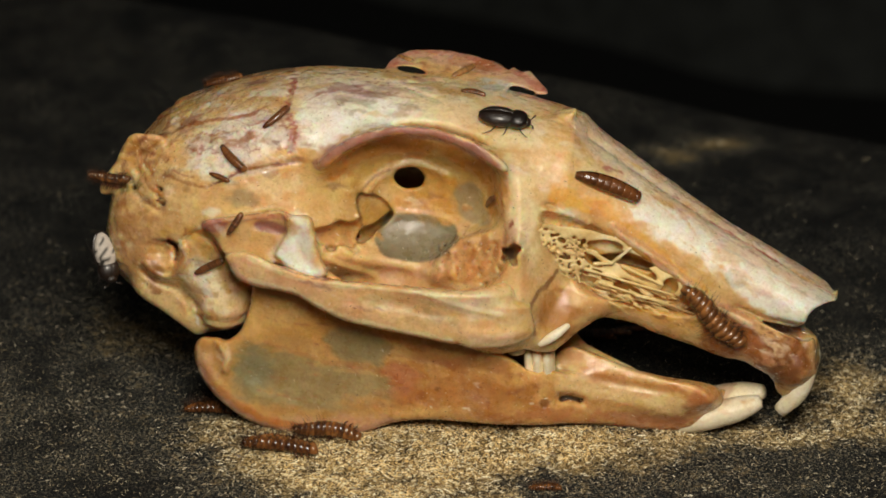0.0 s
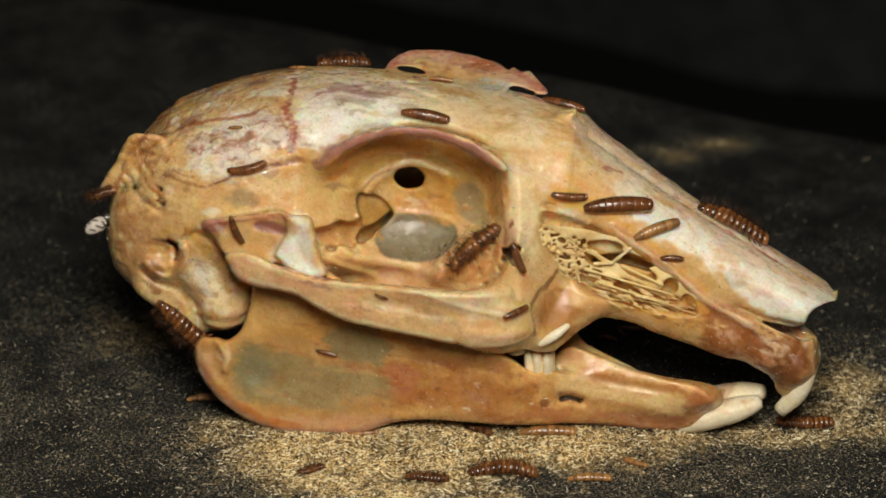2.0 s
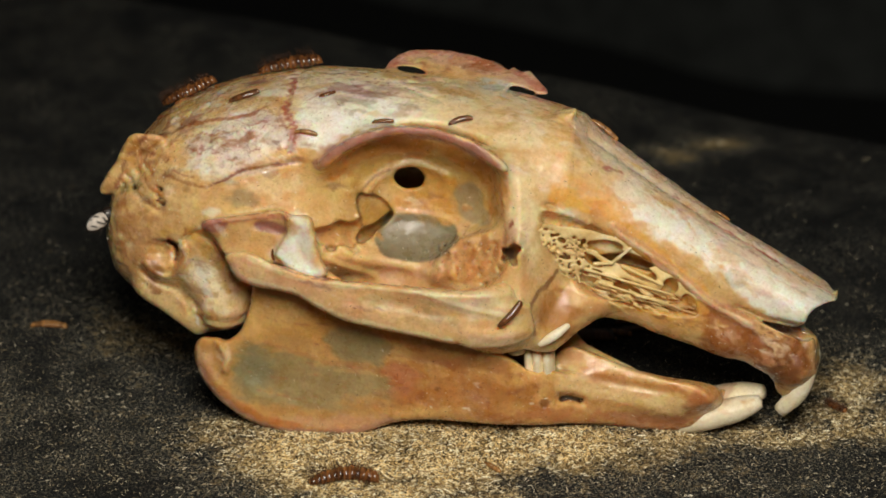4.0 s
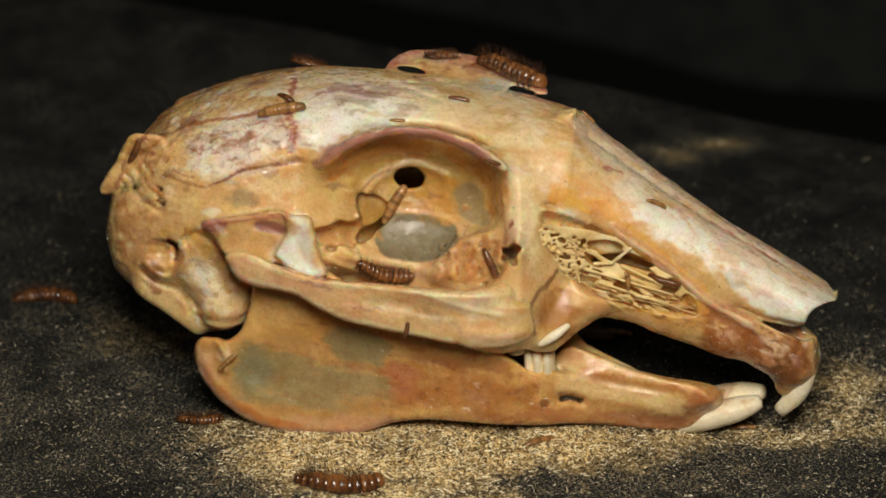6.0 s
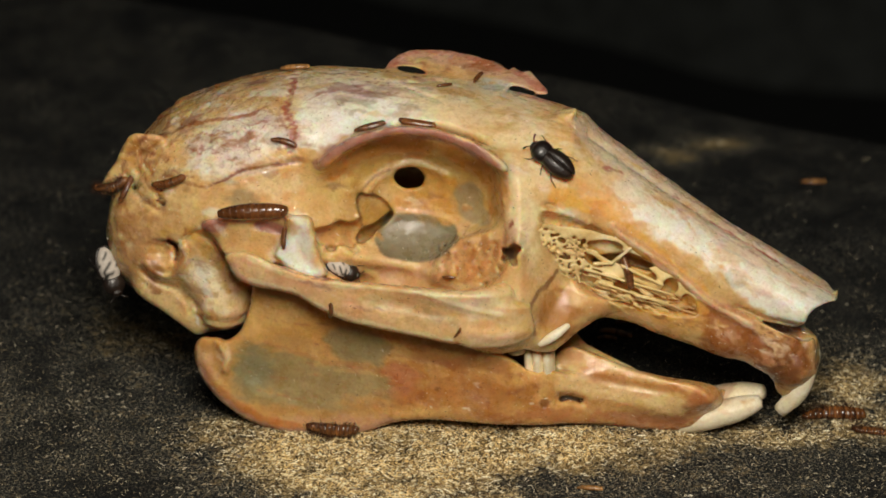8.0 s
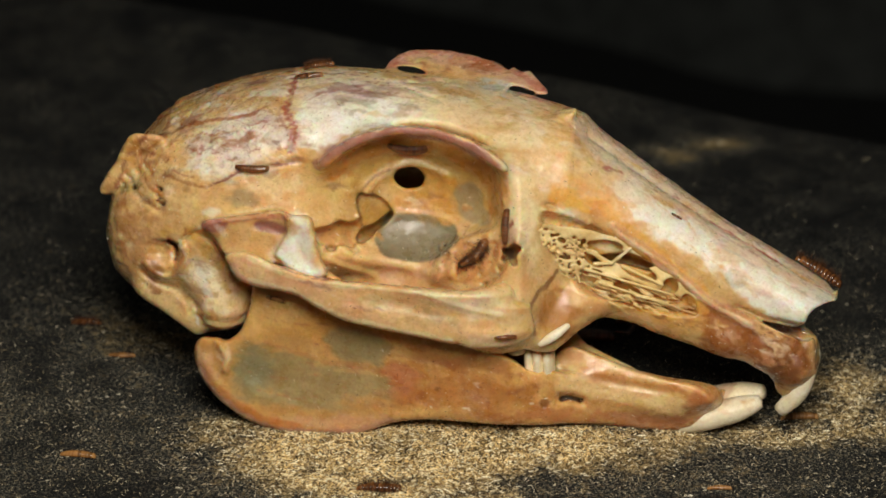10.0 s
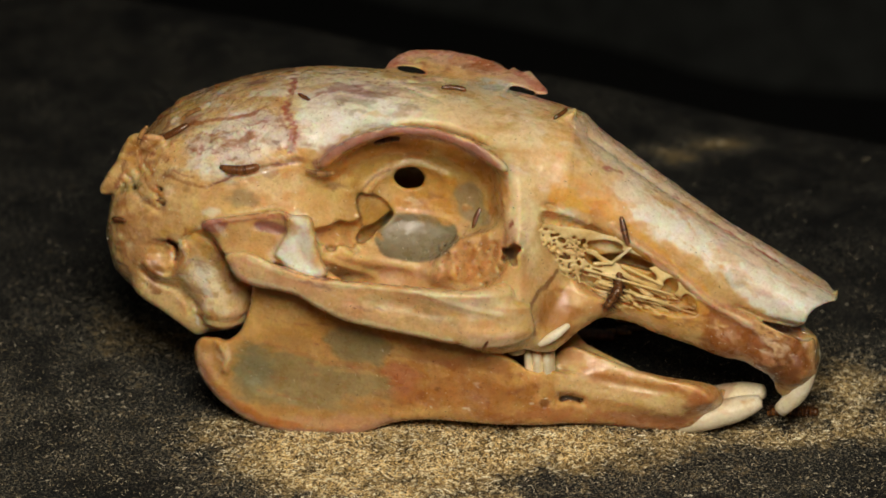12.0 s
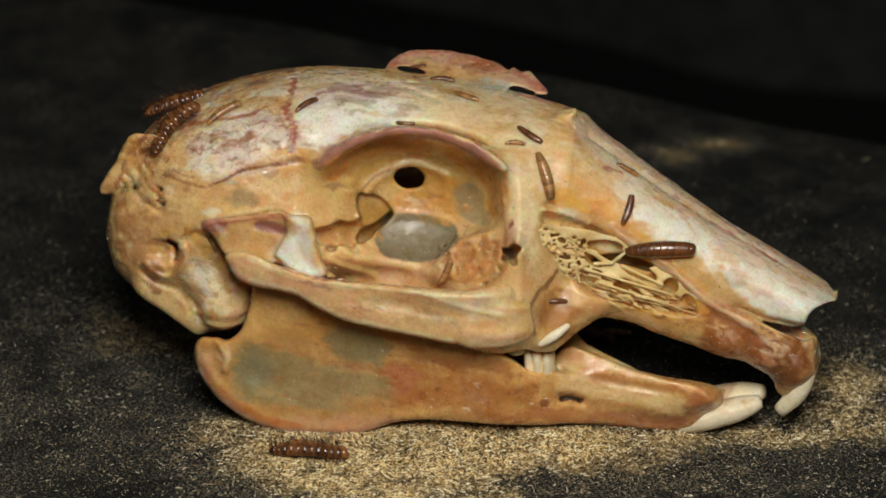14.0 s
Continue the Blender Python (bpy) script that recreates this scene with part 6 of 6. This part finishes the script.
    yield 2.2, [(1, 942, 542, 30), (1.5, 910, 450, -50), (3, 715, 545, 70), (3.5, 977, 204, -71), (4.5, 938, 248, 63), (5.5, 593, 543, -80), (6, 716, 583, -75), (7, 886, 573, -50), (7.5, 570, 627, 0), (8, 583, 548, -75), (8.5, 271, 254, -66), (9.5, 941, 557, 4), (12, 990, 203, -60), (13, 958, 570, -20), (14, 718, 216, 5)]
    yield 2.0, [(0, 637, 408, 90), (1, 752, 488, 80), (1.5, 733, 687, 80), (3.5, 524, 159, 50), (4, 579, 167, -27), (4.5, 774, 131, 19), (5.5, 880, 355, 0), (6, 872, 285, 10), (7, 795, 141, 5), (7.5, 820, 190, 35), (8, 785, 152, -45), (8.5, 551, 138, 14), (9.5, 659, 220, 14), (12, 540, 172, 55), (13, 640, 230, 0), (13.5, 560, 128, 0), (14, 740, 118, 0)]
    yield 1.6, [(1, 582, 447, 90), (2, 675, 527, 20), (2.5, 578, 168, -20), (3.5, 876, 613, -89), (4.5, 848, 195, -9), (5, 566, 191, 51), (5.5, 365, 195, -60), (6.5, 587, 180, 70), (7, 827, 198, 5), (7.5, 595, 553, 90), (8, 795, 492, 0), (8.5, 516, 220, 59), (9.5, 630, 192, 60), (10.5, 480, 155, 0), (11, 390, 360, 75), (12, 860, 612, -80), (12.5, 1215, 380, 0), (13.5, 517, 207, 80)]
    yield 1.4, [(1, 793, 525, 70), (2.5, 478, 440, 70), (4, 486, 451, 92), (4.5, 803, 152, 9), (5.5, 470, 440, -10), (7, 810, 158, 30), (7.5, 595, 165, 30), (8, 808, 588, -60), (8.5, 880, 260, 17), (10, 1197, 383, 20), (10.5, 600, 640, -70), (11, 500, 580, -70), (13, 612, 190, 70), (13.5, 880, 262, 0)]


def pale_larvae():
    yield 6.6, [(1, 705, 552, 15), (2, 970, 772, 0), (5.5, 905, 730, -80)]
    yield 5.6, [(0.5, 40, 633, 5), (1.5, 750, 130, 10), (2, 1165, 415, -20), (6, 500, 205, -5), (9.5, 724, 232, 0), (13, 740, 240, 10), (14, 955, 315, 75)]
    yield 5.1, [(0.5, 1265, 475, -30), (1.5, 1010, 790, 5), (2, 1045, 855, 0), (3, 955, 745, 0), (4.5, 1219, 571, -18), (5, 1226, 411, 70), (6, 705, 365, -60), (7, 1205, 572, 5), (9.5, 1137, 403, 42), (13, 1130, 402, 20)]
    yield 4.6, [(0.5, 700, 220, -35), (1, 855, 408, -10), (2, 365, 712, 0), (2.5, 90, 570, 10), (4, 86, 582, 16), (5.5, 205, 555, 20), (6.5, 1210, 422, 55), (7.5, 980, 335, 55), (9, 968, 738, -4), (10, 1416, 745, -15), (12.5, 1395, 750, 5), (14, 400, 205, -40)]
    yield 4.2, [(0.5, 1250, 825, 0), (1, 640, 860, -10), (1.5, 525, 565, 45), (2, 640, 768, -10), (3, 285, 687, 20), (5, 321, 363, 31), (6.5, 305, 360, 50), (9, 293, 681, 6), (10, 137, 812, 24), (11, 292, 695, 5), (12.5, 145, 803, 5)]
    yield 3.8, [(0.5, 385, 290, 80), (1, 95, 645, 10), (1.5, 95, 480, 0), (2.5, 1070, 230, 40), (3, 840, 243, 5), (4, 1075, 222, 31), (5, 1403, 504, -66), (6, 960, 783, -50), (7, 1000, 185, 0), (9, 818, 255, 21), (9.5, 938, 140, 33), (10.5, 880, 110, 10), (11.5, 850, 100, 0), (13, 920, 130, 20)]
    yield 3.5, [(0, 818, 127, -60), (1, 755, 215, 0), (1.5, 660, 110, 0), (2, 1125, 820, 60), (4.5, 58, 857, 8), (5.5, 575, 103, 0), (6.5, 1387, 513, -75), (7.5, 500, 118, -10), (8, 520, 118, 0), (10.5, 1250, 697, 5), (11, 1210, 735, -70), (12.5, 200, 620, 5), (14, 785, 480, -60)]
    yield 3.3, [(0.5, 700, 545, 15), (1, 543, 160, 0), (1.5, 315, 260, 70), (3.5, 585, 309, 15), (4.5, 989, 177, -14), (5, 439, 439, 9), (5.5, 415, 147, -10), (6.5, 460, 437, 10), (7, 40, 845, 30), (8, 1440, 322, 5), (10, 217, 630, 12), (11, 1260, 515, 5), (12, 567, 300, 0), (13.5, 805, 158, -5), (14, 825, 172, 50)]
    yield 3.0, [(0.5, 848, 202, 10), (1, 960, 305, 30), (1.5, 935, 325, 20), (2.5, 885, 815, 60), (4, 875, 828, 73), (4.5, 977, 749, -55), (5.5, 1245, 858, 0), (6, 1315, 757, 0), (7, 985, 745, -70), (8, 1045, 865, 20), (9, 322, 175, -5), (11, 765, 85, -10), (13, 1178, 697, 0), (14, 1110, 300, 15)]
    yield 2.8, [(1, 508, 110, -60), (2, 780, 145, 10), (3.5, 253, 228, -38), (4.5, 361, 631, 21), (5, 598, 532, -68), (5.5, 222, 410, 0), (6, 405, 643, -45), (6.5, 605, 525, -70), (7, 345, 620, 0), (8.5, 791, 152, 11), (9.5, 1186, 703, 2), (10, 1274, 869, 2), (11.5, 783, 213, -5), (12.5, 1265, 870, 0), (13.5, 955, 278, 10)]
    yield 2.6, [(1, 600, 110, 10), (1.5, 937, 283, 30), (2.5, 540, 228, 30), (3, 330, 172, -30), (3.5, 344, 203, -26), (4, 542, 239, 10), (5, 665, 233, -24), (5.5, 645, 112, 0), (6, 1160, 365, 10), (6.5, 1287, 402, -15), (7.5, 1440, 605, -70), (8.5, 967, 265, 29), (9.5, 305, 180, -28), (10.5, 430, 145, 0), (11.5, 490, 385, 10), (12, 340, 205, -10), (13, 310, 183, -5), (14, 373, 430, 70)]
    yield 2.4, [(1, 1295, 497, -10), (1.5, 1080, 620, 45), (2.5, 1290, 378, 30), (3, 1190, 320, 20), (4.5, 1165, 323, 23), (5, 1299, 412, -12), (5.5, 1310, 395, 20), (6, 1107, 497, 80), (7, 1185, 312, 20), (9, 1207, 317, 15), (10, 489, 532, 13), (11, 320, 445, 0), (11.5, 395, 380, -60), (12, 255, 240, -60), (13, 400, 655, -30), (14, 912, 258, 0)]
    yield 2.1, [(0, 720, 103, 40), (2, 520, 110, 0), (4, 1287, 367, 24), (4.5, 1296, 372, 30), (5.5, 1020, 197, 20), (6, 1040, 208, 30), (6.5, 1475, 510, 60), (7, 1275, 375, 10), (7.5, 1210, 320, 0), (8.5, 510, 519, 2), (9.5, 410, 659, -7), (11, 510, 165, 80), (12.5, 500, 522, 5), (13.5, 522, 510, 10)]
    yield 1.8, [(2, 418, 225, 15), (4.5, 1256, 763, 1), (5, 1453, 519, 76), (6, 703, 212, 0), (6.5, 655, 222, -10), (7, 1250, 755, 0), (8.5, 1253, 727, 80), (11, 1262, 453, 60), (13.5, 1235, 728, 60)]


def black_beetles():
    yield 7.7, [(7.5, 235, 490, 60), (9.5, 1239, 545, -17), (11.5, 240, 278, -8), (13, 1250, 545, 0)]
    yield 6.0, [(0, 893, 220, 10), (7.5, 1000, 278, -165), (8, 975, 287, -140), (9.5, 972, 611, 40), (10.5, 745, 110, 10), (11.5, 848, 455, -40), (13, 990, 625, 50)]


def spotted_beetles():
    yield 6.2, [(0, 203, 450, 75), (0.5, 203, 410, 85), (1, 195, 345, 85), (1.5, 197, 350, 80), (8, 210, 475, 70), (8.5, 237, 495, 45), (11.5, 195, 430, 70), (13.5, 220, 490, 70)]
    yield 4.3, [(1, 208, 470, 60), (2, 178, 390, -30), (2.5, 180, 385, -10), (4, 165, 383, -32), (5.5, 185, 430, 80), (8, 622, 472, 20)]


CRAWLERS = []


def build_insects():
    rng = random.Random(9)
    for bend, (size, stops) in zip((82, -18, 30, -40, 24, 14, -30, 45, -24, 20, 35, -16, 28), large_larvae()):
        ob = larva(size, bend, RED_SKIN, 0.128, True, rng, "large bristly red-brown larva with banded segments", "crawling larvae")
        CRAWLERS.append((ob, stops, False))
    for size, stops in dark_larvae():
        ob = larva(size, rng.choice((-36, -14, 10, 24, 44)), DARK_SKIN, 0.122, False, rng, "small shiny dark brown curved larva", "crawling larvae")
        CRAWLERS.append((ob, stops, False))
    for size, stops in pale_larvae():
        ob = larva(size, rng.choice((-34, -14, 12, 36)), PALE_SKIN, 0.118, False, rng, "small pale amber larva, soft-skinned", "crawling larvae")
        CRAWLERS.append((ob, stops, False))
    for size, stops in black_beetles():
        CRAWLERS.append((beetle(size, False, rng, "glossy black adult beetle with thin legs", "adult beetles"), stops, False))
    for size, stops in spotted_beetles():
        CRAWLERS.append((beetle(size, True, rng, "black adult beetle showing its chalk-white belly", "adult beetles"), stops, True))


build_insects()

def terrain():
    """All bone that can be crawled on, as one search tree, in mm about the drawing's centre."""
    points, faces, n = [], [], 0
    for v, q in SHAPES.values():
        points += v.tolist()
        faces += (q + n).tolist()
        n += len(v)
    return BVHTree.FromPolygons([Vector((x * CY + y * SY, -x * SY + y * CY, z)) for x, y, z in points], faces)


def footing(tree, x, y):
    """Place (mm in the world) and normal of the bone or cloth at a point of the drawing."""
    eye = Vector((0, -DIST * CA, DIST * SA))

    def probe(px, py):
        u, v = (px - 784) * G, (441 - py) * G
        return tree.ray_cast(eye, Vector((u, DIST * CA + v * SA, -DIST * SA + v * CA)).normalized())

    hit = probe(x, y)
    if hit[0] is None and (y < 330 or (x < 345 and y < 640) or (x > 1000 and y < 0.7 * (x - 1000) + 215)):
        away = Vector((700 - x, 380 - y)).normalized()
        if x > 1000:
            away = Vector((-0.5, 0.85))
        for step in range(2, 60 if y < 330 else 40, 3):
            hit = probe(x + away.x * step, y + away.y * step)
            if hit[0] is not None:
                break
    if hit[0] is None:
        gz = 0.0
        for _ in range(4):
            gx, gy = on_ground(float(x), float(y) + gz * CA / G)
            gz = float(lie(np.array([gx]), np.array([gy]))[0])
        return Vector((gx, gy, gz)), Vector((0, 0, 1))
    normal = hit[1].copy()
    for dx, dy in ((-14, 0), (14, 0), (0, -14), (0, 14), (-8, 8), (8, -8)):
        other = probe(x + dx, y + dy)
        if other[0] is not None and (other[0] - hit[0]).length < 2.5:
            normal += other[1]
    return hit[0] + Vector((0, 0, HIGH)), normal.normalized()


def stance(place, normal, heading, belly_up):
    a = radians(heading)
    forward = Vector((math.cos(a), -math.sin(a) * SA, -math.sin(a) * CA))
    if belly_up:
        normal = Vector((-0.35, 0.85, -0.38)).normalized()
    forward = forward - normal * forward.dot(normal)
    if forward.length < 0.15:
        forward = Vector((1, 0, 0)) - normal * normal.x
    forward.normalize()
    m = Matrix((forward, normal.cross(forward), normal)).transposed().to_4x4()
    m.translation = (place + (Vector((-0.7, -0.9, 0)) if belly_up else normal * 0.05)) * 0.001
    return m


def den(i):
    """A hiding place behind the skull for each insect."""
    return Vector((-24 + (i * 7) % 50, 14 + (i * 5) % 9, 0.0))


def motions():
    tree = terrain()
    for i, (ob, stops, belly_up) in enumerate(CRAWLERS):
        seen = {t: (x, y, h) for t, x, y, h in stops}
        rows, last = [], None
        for k in range(29):
            t = k / 2
            if t in seen:
                x, y, h = seen[t]
                if last and (t - last[0]) < 0.6:
                    mx, my = (x + last[1]) / 2, (y + last[2]) / 2
                    rows.append((t - 0.25, stance(*footing(tree, mx, my), (h + last[3]) / 2, belly_up)))
                dx, dy = 7 * math.cos(radians(h)), 7 * math.sin(radians(h))
                for shift, pace in ((-0.16, -1), (0, 0), (0.16, 1)):
                    if 0 <= t + shift <= 14:
                        rows.append((t + shift, stance(*footing(tree, x + dx * pace, y + dy * pace), h, belly_up)))
                last = (t, x, y, h)
            else:
                turn = last[3] if last else 0
                rows.append((t, stance(den(i), Vector((0, 0, 1)), turn, False)))
        walk(ob, gentle(rows))


def gentle(rows):
    """Adds rows where one would turn too far at once."""
    out = [rows[0]]
    for t, m in rows[1:]:
        t0, m0 = out[-1]
        a, b = m0.to_quaternion(), m.to_quaternion()
        angle = a.rotation_difference(b).angle
        angle = min(angle, 2 * math.pi - angle)
        steps = 1 + int(angle / radians(55))
        for s in range(1, steps):
            mid = a.slerp(b, s / steps).to_matrix().to_4x4()
            mid.translation = m0.translation.lerp(m.translation, s / steps)
            out.append((t0 + (t - t0) * s / steps, mid))
        out.append((t, m))
    return out


motions()
